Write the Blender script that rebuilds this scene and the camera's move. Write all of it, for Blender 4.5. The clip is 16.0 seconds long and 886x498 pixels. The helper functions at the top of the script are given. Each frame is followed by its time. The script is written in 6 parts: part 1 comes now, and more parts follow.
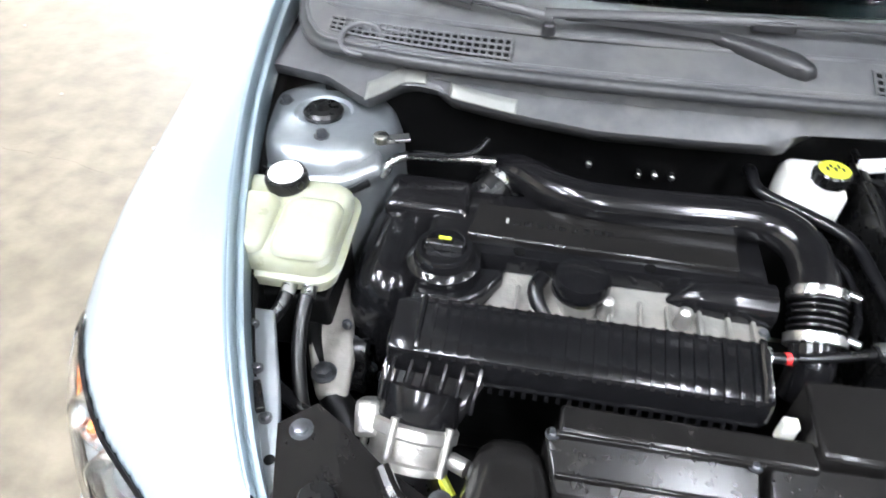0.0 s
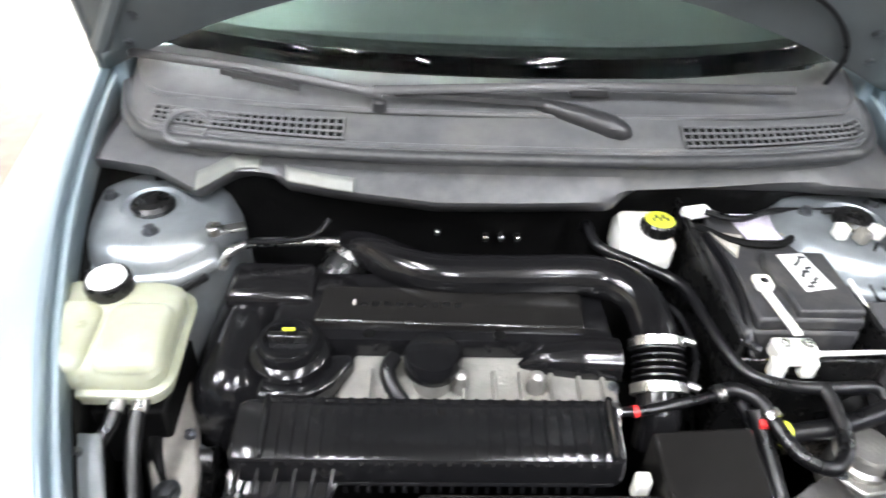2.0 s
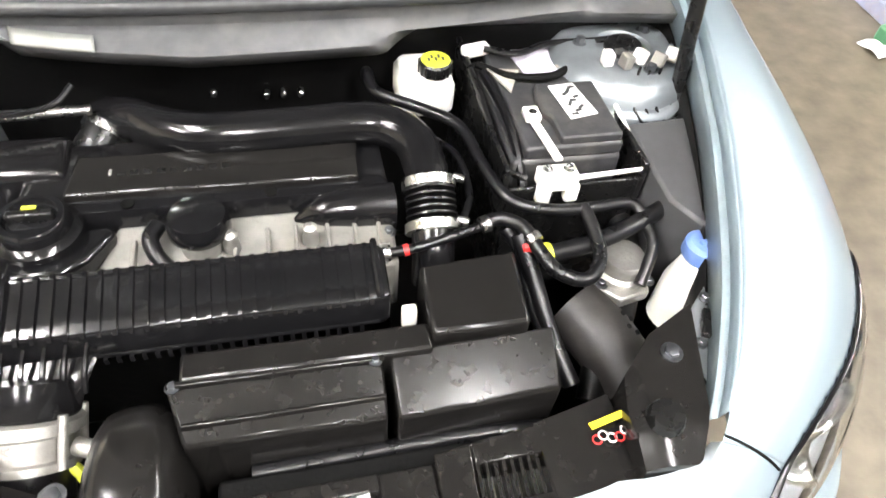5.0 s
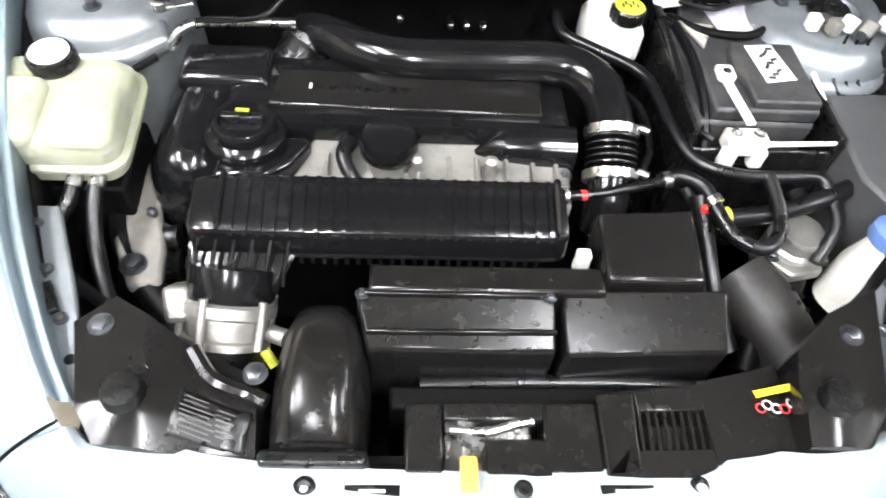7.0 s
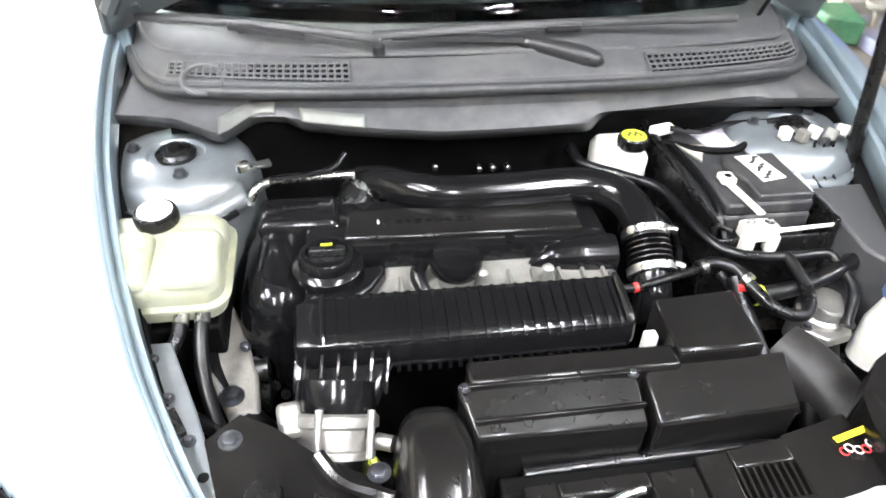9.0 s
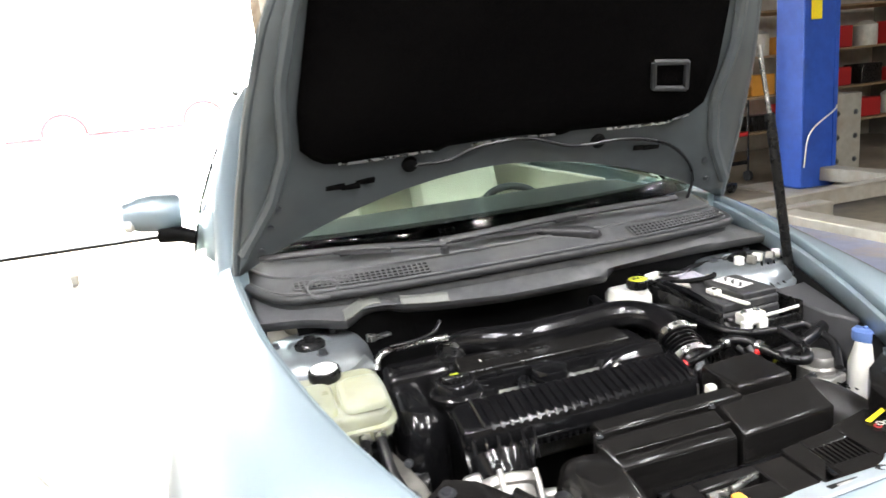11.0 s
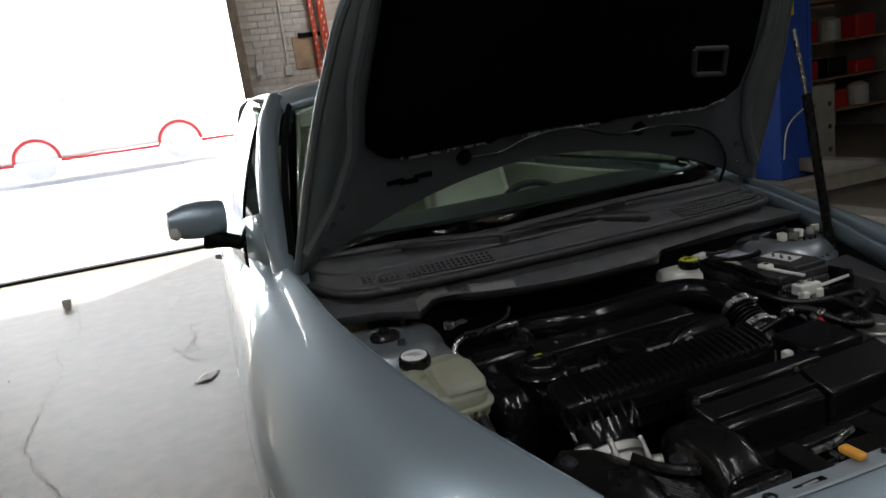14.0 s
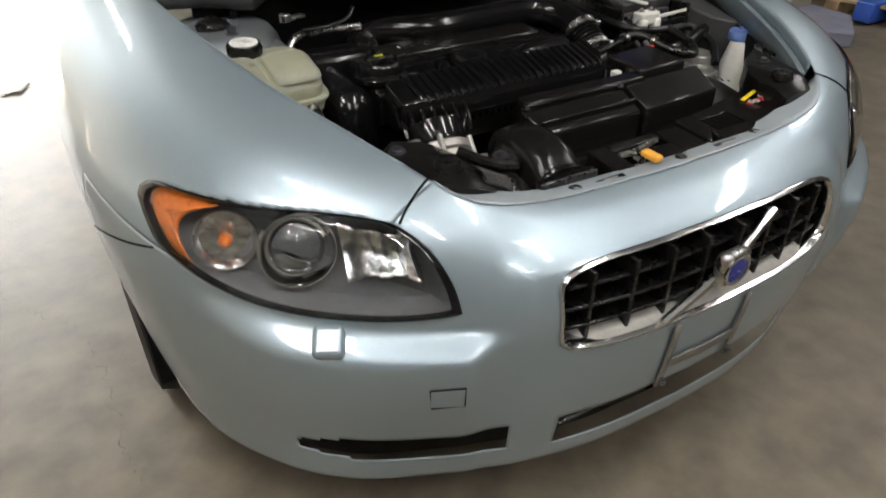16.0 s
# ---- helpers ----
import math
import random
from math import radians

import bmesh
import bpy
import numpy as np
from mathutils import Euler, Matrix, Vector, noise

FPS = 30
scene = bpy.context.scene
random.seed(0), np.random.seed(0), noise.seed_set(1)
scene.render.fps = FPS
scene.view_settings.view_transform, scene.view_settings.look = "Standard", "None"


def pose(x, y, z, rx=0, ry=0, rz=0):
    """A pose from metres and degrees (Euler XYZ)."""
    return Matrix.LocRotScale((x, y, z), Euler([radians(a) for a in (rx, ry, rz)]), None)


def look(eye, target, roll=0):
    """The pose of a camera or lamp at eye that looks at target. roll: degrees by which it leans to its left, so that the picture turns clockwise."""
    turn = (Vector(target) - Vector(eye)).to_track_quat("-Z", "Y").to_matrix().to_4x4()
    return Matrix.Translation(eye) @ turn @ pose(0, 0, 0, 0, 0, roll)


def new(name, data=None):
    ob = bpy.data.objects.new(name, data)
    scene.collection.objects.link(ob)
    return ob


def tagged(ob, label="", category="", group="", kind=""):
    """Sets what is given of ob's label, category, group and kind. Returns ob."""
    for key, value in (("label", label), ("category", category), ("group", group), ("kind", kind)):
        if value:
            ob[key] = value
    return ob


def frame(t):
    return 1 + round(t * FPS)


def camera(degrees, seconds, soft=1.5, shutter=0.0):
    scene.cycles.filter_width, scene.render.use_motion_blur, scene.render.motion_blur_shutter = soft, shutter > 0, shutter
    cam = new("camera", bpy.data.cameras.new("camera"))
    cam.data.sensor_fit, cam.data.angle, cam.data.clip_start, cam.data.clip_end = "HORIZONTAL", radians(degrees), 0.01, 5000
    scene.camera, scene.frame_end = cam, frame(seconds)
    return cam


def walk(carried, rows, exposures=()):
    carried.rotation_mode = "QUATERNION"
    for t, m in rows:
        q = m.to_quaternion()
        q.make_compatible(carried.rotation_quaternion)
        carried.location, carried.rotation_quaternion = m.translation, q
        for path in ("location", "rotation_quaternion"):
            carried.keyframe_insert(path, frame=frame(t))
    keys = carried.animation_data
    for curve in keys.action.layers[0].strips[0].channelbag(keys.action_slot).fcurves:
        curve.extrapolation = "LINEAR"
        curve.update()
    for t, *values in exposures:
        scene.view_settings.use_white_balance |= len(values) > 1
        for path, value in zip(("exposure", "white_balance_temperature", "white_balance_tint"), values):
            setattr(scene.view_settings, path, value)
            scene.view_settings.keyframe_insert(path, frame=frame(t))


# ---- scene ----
cam = camera(67.4, 16.0, shutter=0.4)
PATH = [
    (0, (-0.22, -0.981, 1.478), (-0.458, 0.468, 0.12), 1.0),
    (0.5, (-0.214, -0.967, 1.483), (-0.58, 0.51, 0.185), 1.5),
    (1, (-0.239, -0.966, 1.487), (-0.504, 0.574, 0.239), 0.5),
    (1.5, (-0.209, -0.949, 1.49), (-0.341, 0.624, 0.262), 1.0),
    (2, (-0.152, -0.93, 1.498), (-0.082, 0.645, 0.267), 2.7),
    (2.5, (-0.072, -0.921, 1.498), (0.238, 0.629, 0.273), 3.8),
    (3, (-0.024, -0.926, 1.498), (0.433, 0.587, 0.273), 3.5),
    (3.5, (0.006, -0.937, 1.493), (0.532, 0.517, 0.224), 4.1),
    (4, (0.02, -0.95, 1.483), (0.554, 0.432, 0.139), 5.3),
    (4.2, (0.026, -0.954, 1.478), (0.522, 0.417, 0.108), 5.2),
    (6.3, (-0.049, -0.971, 1.465), (0.226, 0.194, -0.137), 8.5),
    (6.5, (-0.068, -0.973, 1.465), (0.165, 0.201, -0.137), 7.8),
    (7, (-0.108, -0.974, 1.467), (0.016, 0.22, -0.132), 6.0),
    (7.5, (-0.147, -0.978, 1.464), (-0.132, 0.25, -0.114), 4.7),
    (8, (-0.184, -0.974, 1.462), (-0.195, 0.31, -0.071), 4.9),
    (8.2, (-0.22, -0.99, 1.462), (-0.102, 0.36, -0.009), 8.2),
    (10.3, (-0.406, -1.326, 1.446), (-0.029, 0.5, 0.721), -3.4),
    (10.5, (-0.486, -1.366, 1.427), (-0.118, 0.498, 0.802), -4.8),
    (11, (-0.682, -1.485, 1.385), (-0.148, 0.387, 0.93), -6.0),
    (11.5, (-0.786, -1.498, 1.374), (-0.307, 0.405, 0.986), -6.6),
    (12, (-0.808, -1.419, 1.382), (-0.319, 0.503, 1.119), -7.5),
    (12.5, (-0.873, -1.43, 1.375), (-0.479, 0.509, 1.085), -9.0),
    (13, (-0.988, -1.482, 1.404), (-0.459, 0.417, 1.066), -10.7),
    (13.5, (-0.984, -1.491, 1.39), (-0.357, 0.375, 1.037), -11.6),
    (14, (-0.911, -1.452, 1.367), (-0.294, 0.401, 0.935), -8.2),
    (14.5, (-0.906, -1.439, 1.349), (-0.282, 0.391, 0.837), -6.8),
    (15, (-0.92, -1.449, 1.305), (-0.123, 0.225, 0.553), -3.5),
    (15.5, (-0.91, -1.465, 1.293), (-0.064, 0.039, 0.282), -1.3),
    (16, (-0.896, -1.478, 1.256), (-0.064, -0.05, 0.129), 0.1),
]
EXPOSURES = [(0, 5.1, 6000), (0.5, 4.85, 6000), (1.0, 4.6, 6050), (1.5, 4.75, 6100), (2.5, 5.35, 6550), (3.5, 5.55, 6800), (4.2, 5.5, 6850), (7, 5.2, 6400), (8.2, 5.2, 6300), (10.5, 5.5, 6500), (11.0, 4.75, 6520), (11.8, 3.85, 6520), (12.4, 2.4, 6480), (13.0, 1.75, 6440), (14.0, 1.8, 6410), (14.5, 2.2, 6400), (15.2, 2.85, 6700), (16, 3.15, 6900)]
walk(cam, [(t, look(eye, target, roll)) for t, eye, target, roll in PATH],
     exposures=EXPOSURES)


# ---- light ----
world = bpy.data.worlds.new("world")
scene.world = world
world.use_nodes = True
_nt = world.node_tree
_sky = _nt.nodes.new("ShaderNodeTexSky")
_sky.sky_type = 'NISHITA'
_sky.sun_disc = False
_sky.sun_elevation, _sky.sun_rotation = radians(53), radians(42)
_sky.dust_density = 1.5
_nt.links.new(_sky.outputs[0], _nt.nodes["Background"].inputs[0])
_nt.nodes["Background"].inputs[1].default_value = 0.12

sun_data = bpy.data.lights.new("sun", 'SUN')
sun_data.energy, sun_data.angle, sun_data.color = 4.5, radians(0.5), (1, 0.95, 0.88)
sun = new("sun", sun_data)
sun.matrix_world = look((3.5, 20.2, 14.8), (-4, 12, 0))


def area(name, x, y, z, sx, sy, watts, color, target):
    d = bpy.data.lights.new(name, 'AREA')
    d.shape, d.size, d.size_y, d.energy, d.color = 'RECTANGLE', sx, sy, watts, color
    o = new(name, d)
    o.matrix_world = look((x, y, z), target)
    return o


# sky light standing in the garage doorway
area("doorway_light", -2.25, 7.15, 1.9, 3.9, 3.5, 6, (0.80, 0.83, 1.0), (-2.25, 0, 1.0))
# unseen tubes; several added to brighten the nose, right floor and brick wall
TUBES = [(-2.6, -1.6), (5.0, .6), (-1.5, -1.2), (3.3, -1.5), (.8, -2.0), (1.3, -4.2), (-2.2, 4.0), (.9, 6.1), (-.7, -3.3)]
for _x, _y in TUBES:
    area("tube_light", _x, _y, 3.38, 0.08, 1.5, 3.4, (0.945, 0.95, 1.0), (_x, _y + .001, 0))

# ---- materials ----


def mat(name, color, rough=0.5, metal=0.0, var=0.15, scale=30.0, bump=0.0, bump_scale=None, coat=0.0, stain=None, stain_scale=4.0, stain_amount=0.5,
        transmission=0.0, spec=0.5, sub=0.0, rand=0.0, rough_var=0.1, ior=1.45):
    m = bpy.data.materials.new(name)
    m.use_nodes = True
    n, l = m.node_tree.nodes, m.node_tree.links
    b = n["Principled BSDF"]
    co = n.new("ShaderNodeTexCoord")
    t1 = n.new("ShaderNodeTexNoise")
    t1.inputs["Scale"].default_value, t1.inputs["Detail"].default_value = scale, 6
    l.new(co.outputs["Object"], t1.inputs["Vector"])
    ramp = n.new("ShaderNodeMapRange")
    ramp.inputs[1].default_value, ramp.inputs[2].default_value = 0.3, 0.7
    ramp.inputs[3].default_value, ramp.inputs[4].default_value = 1 - var, 1 + var
    l.new(t1.outputs["Fac"], ramp.inputs[0])
    mul = n.new("ShaderNodeMix")
    mul.data_type, mul.blend_type = 'RGBA', 'MULTIPLY'
    mul.inputs[0].default_value = 1
    mul.inputs[6].default_value = (*color, 1)
    l.new(ramp.outputs[0], mul.inputs[7])
    out = mul.outputs[2]
    if stain:
        t2 = n.new("ShaderNodeTexNoise")
        t2.inputs["Scale"].default_value, t2.inputs["Detail"].default_value, t2.inputs["Roughness"].default_value = stain_scale, 8, 0.65
        l.new(co.outputs["Object"], t2.inputs["Vector"])
        r2 = n.new("ShaderNodeMapRange")
        r2.inputs[1].default_value, r2.inputs[2].default_value = 0.48, 0.68
        r2.inputs[4].default_value = stain_amount
        l.new(t2.outputs["Fac"], r2.inputs[0])
        mx = n.new("ShaderNodeMix")
        mx.data_type = 'RGBA'
        l.new(r2.outputs[0], mx.inputs[0])
        l.new(out, mx.inputs[6])
        mx.inputs[7].default_value = (*stain, 1)
        out = mx.outputs[2]
    if rand:
        oi = n.new("ShaderNodeObjectInfo")
        rr = n.new("ShaderNodeMapRange")
        rr.inputs[3].default_value, rr.inputs[4].default_value = 1 - rand, 1 + rand
        l.new(oi.outputs["Random"], rr.inputs[0])
        m2 = n.new("ShaderNodeMix")
        m2.data_type, m2.blend_type = 'RGBA', 'MULTIPLY'
        m2.inputs[0].default_value = 1
        l.new(out, m2.inputs[6])
        l.new(rr.outputs[0], m2.inputs[7])
        out = m2.outputs[2]
    l.new(out, b.inputs["Base Color"])
    rv = n.new("ShaderNodeMapRange")
    rv.inputs[3].default_value, rv.inputs[4].default_value = max(0.02, rough - rough_var), min(1, rough + rough_var)
    l.new(t1.outputs["Fac"], rv.inputs[0])
    l.new(rv.outputs[0], b.inputs["Roughness"])
    b.inputs["Metallic"].default_value = metal
    b.inputs["Coat Weight"].default_value = coat
    b.inputs["Coat Roughness"].default_value = 0.05
    b.inputs["Transmission Weight"].default_value = transmission
    b.inputs["Specular IOR Level"].default_value = spec
    b.inputs["IOR"].default_value = ior
    if sub:
        b.inputs["Subsurface Weight"].default_value = sub
        b.inputs["Subsurface Radius"].default_value = (0.03, 0.03, 0.02)
    if bump:
        t3 = n.new("ShaderNodeTexNoise")
        t3.inputs["Scale"].default_value, t3.inputs["Detail"].default_value = bump_scale or scale * 4, 4
        l.new(co.outputs["Object"], t3.inputs["Vector"])
        bp = n.new("ShaderNodeBump")
        bp.inputs["Strength"].default_value, bp.inputs["Distance"].default_value = bump, 0.004
        l.new(t3.outputs["Fac"], bp.inputs["Height"])
        l.new(bp.outputs[0], b.inputs["Normal"])
    return m


PAINT = mat("paint_blue", (.345, .428, .478), .40, .62, .03, 900, coat=1.0, rough_var=.03)
PAINT_IN = mat("paint_inner", (.27, .34, .375), .42, .35, .10, 14, coat=.3, stain=(.16, .15, .13), stain_amount=.35)
# body paint darkened: the shade under the hood is put into this colour
HOODIN = mat("paint_hood_inner_shaded", (.095, .108, .113), .42, .15, .12, 9, coat=.25, stain=(.12, .12, .11), stain_amount=.4)
STEEL_IN = mat("strut_paint", (.27, .295, .312), .36, .65, .12, 25, coat=.3, stain=(.25, .23, .20), stain_amount=.4, bump=.1)
GLOSS = mat("gloss_black_plastic", (.0055, .0055, .006), .15, 0, .3, 60, bump=.025, bump_scale=120, stain=(.010, .009, .009), stain_amount=.3, rough_var=.04)
SATIN = mat("satin_black_plastic", (.006, .006, .006), .28, 0, .12, 50, bump=.012, bump_scale=500, stain=(.014, .0135, .013), stain_scale=45, stain_amount=.2)
BROWNBLK = mat("weathered_black_plastic", (.0085, .008, .0076), .20, 0, .2, 40, bump=.012, bump_scale=400, stain=(.018, .0165, .0155), stain_scale=45, stain_amount=.25, rough_var=.05, spec=.4)
BRICKP = mat("painted_brick", (.70, .66, .60), .7, 0, .14, 25, bump=.4, bump_scale=60, stain=(.48, .40, .31), stain_scale=5, stain_amount=.5, rand=.10)
MATTE = mat("matte_black", (.002, .002, .002), .65, 0, .3, 40, bump=.2, spec=.15)
# base colour holds the deep shade of the bay; the stain is grime
DARK = mat("bay_shaded_grimy_metal", (.002, .002, .002), .5, 0, .4, 20, bump=.2, stain=(.006, .0055, .005), spec=.2)
COWL = mat("cowl_plastic", (.078, .079, .082), .45, 0, .18, 30, bump=.15, bump_scale=600, stain=(.14, .135, .125), stain_scale=6, stain_amount=.5)
RUBBER = mat("rubber_hose", (.004, .004, .0045), .30, 0, .3, 40, bump=.1)
SEAL = mat("rubber_seal", (.03, .031, .033), .45, 0, .25, 60, stain=(.10, .10, .09), stain_amount=.3)
TANK = mat("tank_plastic", (.30, .31, .235), .30, 0, .16, 14, stain=(.28, .27, .18), stain_scale=9, stain_amount=.5, sub=.6, bump=.05)
WHITEP = mat("white_plastic", (.72, .71, .66), .4, 0, .08, 20, stain=(.45, .42, .36), stain_amount=.4, sub=.2)
ALU = mat("cast_aluminium", (.36, .352, .33), .40, .8, .2, 35, bump=.35, bump_scale=180, stain=(.26, .24, .21), stain_amount=.5)
RAILM = mat("dusty_rail_metal", (.20, .19, .17), .6, .3, .2, 30, bump=.3, stain=(.10, .09, .08), stain_amount=.6)
SLAM = mat("dusty_slam_paint", (.37, .42, .45), .4, .2, .08, 12, coat=.3, stain=(.36, .36, .35), stain_amount=.4)
LAMPCH = mat("faceted_lamp_chrome", (.62, .63, .64), .14, 1, .2, 90, bump=.8, bump_scale=70)
ALUG = mat("dirty_aluminium", (.20, .195, .178), .6, .35, .2, 30, bump=.4, bump_scale=150, stain=(.24, .22, .19), stain_scale=12, stain_amount=.6)
CHROME = mat("chrome", (.70, .71, .72), .16, 1, .03, 60, rough_var=.05)
BRIGHT = mat("bright_steel", (.50, .50, .485), .28, 1, .12, 60, bump=.1)
BOLT = mat("bolt_steel", (.13, .135, .145), .35, .9, .2, 80)
YELLOW = mat("yellow_plastic", (.50, .54, .04), .45, 0, .1, 80)
YTAPE = mat("yellow_tape", (.80, .62, .02), .5, 0, .1, 80)
ORANGE = mat("orange_grip", (.80, .38, .06), .5, 0, .1, 60)
RED = mat("red_plastic", (.60, .03, .03), .45, 0, .1, 60)
BLUECAP = mat("blue_cap", (.13, .22, .50), .42, 0, .08, 60)
WHITELBL = mat("white_label", (.75, .75, .72), .5, 0, .06, 60)
PRINT = mat("faded_print", (.085, .083, .08), .6, 0, .1, 80)
GREYLBL = mat("grey_print", (.38, .37, .34), .6, 0, .1, 80)
CLOTH = mat("grey_felt_strap", (.34, .32, .28), .9, 0, .2, 90, bump=.4)
LINER = mat("hood_liner_felt", (.0022, .002, .002), .95, 0, .35, 60, bump=.6, bump_scale=220, stain=(.005, .0045, .0042), stain_scale=3, spec=.05)
GLASS = mat("windscreen_glass", (.72, .88, .79), .03, 0, 0, 5, transmission=1, ior=1.35, rough_var=.01)
CLEAR = mat("lamp_lens", (.96, .98, .98), .02, 0, 0, 5, transmission=1, ior=1.25, rough_var=.01)
LAMPGREY = mat("lamp_bezel_grey", (.07, .071, .073), .55, .1, .12, 120, bump=.1)
PROJ = mat("projector_glass", (.05, .054, .056), .04, 0, .02, 40, spec=1, coat=1)
AMBER = mat("amber_reflector", (.42, .10, .014), .3, .2, .15, 140, coat=.6)
TYRE = mat("tyre_rubber", (.02, .02, .02), .75, 0, .2, 50, bump=.3)
EMB = mat("emblem_blue", (.03, .05, .30), .25, .2, .05, 60, coat=.5)
FLOOR = mat("concrete_floor", (.145, .124, .092), .5, 0, .28, 9, bump=.16, bump_scale=60, stain=(.095, .079, .057), stain_scale=1.3, stain_amount=.6, rough_var=.06)
CRACK = mat("crack_dirt", (.13, .11, .09), .9, 0, .3, 50)
WALL = mat("painted_block_wall", (.62, .57, .49), .75, 0, .12, 3, bump=.3, bump_scale=40, stain=(.42, .34, .25), stain_scale=2.2, stain_amount=.6)
CEIL = mat("dark_ceiling_boards", (.10, .095, .085), .85, 0, .25, 3)
# block wall darkened in colour, so the dim side bounces and reflects little light
WALLDK = mat("darkened_block_wall", (.16, .15, .13), .8, 0, .2, 3, bump=.3, bump_scale=40, stain=(.09, .075, .06), stain_scale=2.2, stain_amount=.6)
JAMB = mat("weathered_steel_jamb", (.33, .27, .20), .6, .3, .25, 12, stain=(.22, .10, .05), stain_amount=.5)
LIFTBLUE = mat("lift_blue", (.025, .08, .38), .38, 0, .12, 10, stain=(.02, .05, .22), stain_amount=.4, coat=.2)
RUSTBLUE = mat("worn_blue_steel", (.20, .21, .285), .5, .2, .2, 9, bump=.2, stain=(.27, .22, .17), stain_scale=3, stain_amount=.8)
LIFTGREY = mat("worn_beige_steel", (.30, .28, .235), .5, .2, .15, 10, bump=.2, stain=(.28, .23, .17), stain_amount=.5)
LIFTGREEN = mat("green_steel", (.05, .17, .085), .45, 0, .15, 20, stain=(.2, .25, .15), stain_amount=.4)
WOOD = mat("pallet_wood", (.36, .25, .14), .8, 0, .25, 12, bump=.4, rand=.2)
OUTGROUND = mat("yard_gravel", (.66, .64, .60), .9, 0, .2, 8, bump=.4)
LEAF = mat("leaf", (.16, .26, .07), .6, 0, .3, 8, rand=.2)
BARK = mat("bark", (.18, .13, .09), .9, 0, .3, 20, bump=.5)
SEATM = mat("beige_leather", (.46, .43, .36), .5, 0, .08, 10, bump=.15)
DASHM = mat("dash_black", (.03, .031, .033), .6, 0, .2, 60, bump=.2)
VANW = mat("van_white", (.80, .80, .80), .35, 0, .03, 5, coat=.4)
PAPER = mat("paper_white", (.80, .79, .76), .8, 0, .05, 30)
BATT = mat("battery_case", (.03, .03, .032), .45, 0, .2, 40, bump=.1, stain=(.12, .115, .10), stain_scale=9, stain_amount=.5)
TUBEG = bpy.data.materials.new("tube_glow")
TUBEG.use_nodes = True
TUBEG.node_tree.nodes["Principled BSDF"].inputs["Emission Color"].default_value = (1, .97, .9, 1)
TUBEG.node_tree.nodes["Principled BSDF"].inputs["Emission Strength"].default_value = 3

# ---- curves ----


def spline(pts, n):
    """n points along a smooth curve through pts."""
    p = np.array(pts, float)
    q = np.vstack([2 * p[0] - p[1], p, 2 * p[-1] - p[-2]])
    out = []
    for u in np.linspace(0, len(p) - 1 - 1e-9, n):
        i, t = int(u), u - int(u)
        a, b, c, d = q[i:i + 4]
        out.append(0.5 * (2 * b + (c - a) * t + (2 * a - 5 * b + 4 * c - d) * t * t + (3 * b - a - 3 * c + d) * t ** 3))
    return np.array(out)


# half outline of the car body from the door to the nose: hood gap, widest line, lower edge (x outward, y back, z up)
TOP = [(.775, .75, 1.0), (.752, .30, .985), (.712, -.02, .932), (.660, -.24, .890), (.605, -.41, .853), (.549, -.545, .824),
       (.482, -.67, .786), (.412, -.747, .745), (.30, -.765, .722), (.16, -.772, .717), (0, -.775, .715)]
WIDE = [(.945, .75, .66), (.945, .30, .66), (.943, 0, .64), (.925, -.26, .61), (.865, -.48, .585), (.775, -.62, .565),
        (.66, -.725, .55), (.53, -.80, .545), (.40, -.855, .55), (.20, -.895, .56), (0, -.905, .56)]
LOW = [(.905, .75, .22), (.905, .30, .22), (.90, 0, .22), (.885, -.26, .22), (.84, -.47, .215), (.755, -.61, .21),
       (.64, -.715, .205), (.50, -.78, .20), (.385, -.825, .20), (.20, -.865, .20), (0, -.875, .20)]


def body_points(ns, nv):
    """Half body surface: ns stations from the door to the nose, nv points from the hood gap to the lower edge."""
    t, w, l = spline(TOP, ns), spline(WIDE, ns), spline(LOW, ns)
    grid = np.zeros((ns, nv, 3))
    k = int(nv * 0.6)
    for i in range(ns):
        d = w[i] - t[i]
        flat = np.array([d[0], d[1], 0])
        full = .6 * np.exp(-((i / (ns - 1) - .48) / .22) ** 2)
        c1 = t[i] + (0.55 + .20 * full) * flat + np.array([0, 0, (0.10 - .02 * full) * d[2]])
        c2 = w[i] - np.array([0, 0, (0.55 + .16 * full) * d[2]]) - 0.02 * flat
        for j in range(k):
            u = j / k
            grid[i, j] = (1 - u) ** 3 * t[i] + 3 * u * (1 - u) ** 2 * c1 + 3 * u * u * (1 - u) * c2 + u ** 3 * w[i]
        for j in range(k, nv):
            u = (j - k) / (nv - 1 - k)
            e = (l[i] - w[i]) * np.array([1, 1, 0])
            grid[i, j] = w[i] + np.array([0, 0, (l[i] - w[i])[2] * u]) + e * u * u
    # shelf under the lamp and the raised nose
    step = lambda a, b, u: np.clip((u - a) / (b - a), 0, 1) ** 2 * (3 - 2 * np.clip((u - a) / (b - a), 0, 1))
    s, v = np.meshgrid(np.linspace(0, 1, ns), np.linspace(0, 1, nv), indexing="ij")
    push = .050 * step(.42, .56, s) * (1 - step(.73, .805, s)) * step(.542, .612, v) * (1 - .85 * step(.625, .95, v))
    push = push + .016 * step(.765, .815, s) * step(.16, .36, v) * (1 - .5 * step(.7, 1, v))
    way = np.stack([.35 * grid[..., 0], -np.ones_like(s) * .9, 0 * s], -1)
    return grid + push[..., None] * way


# ---- mesh helpers ----


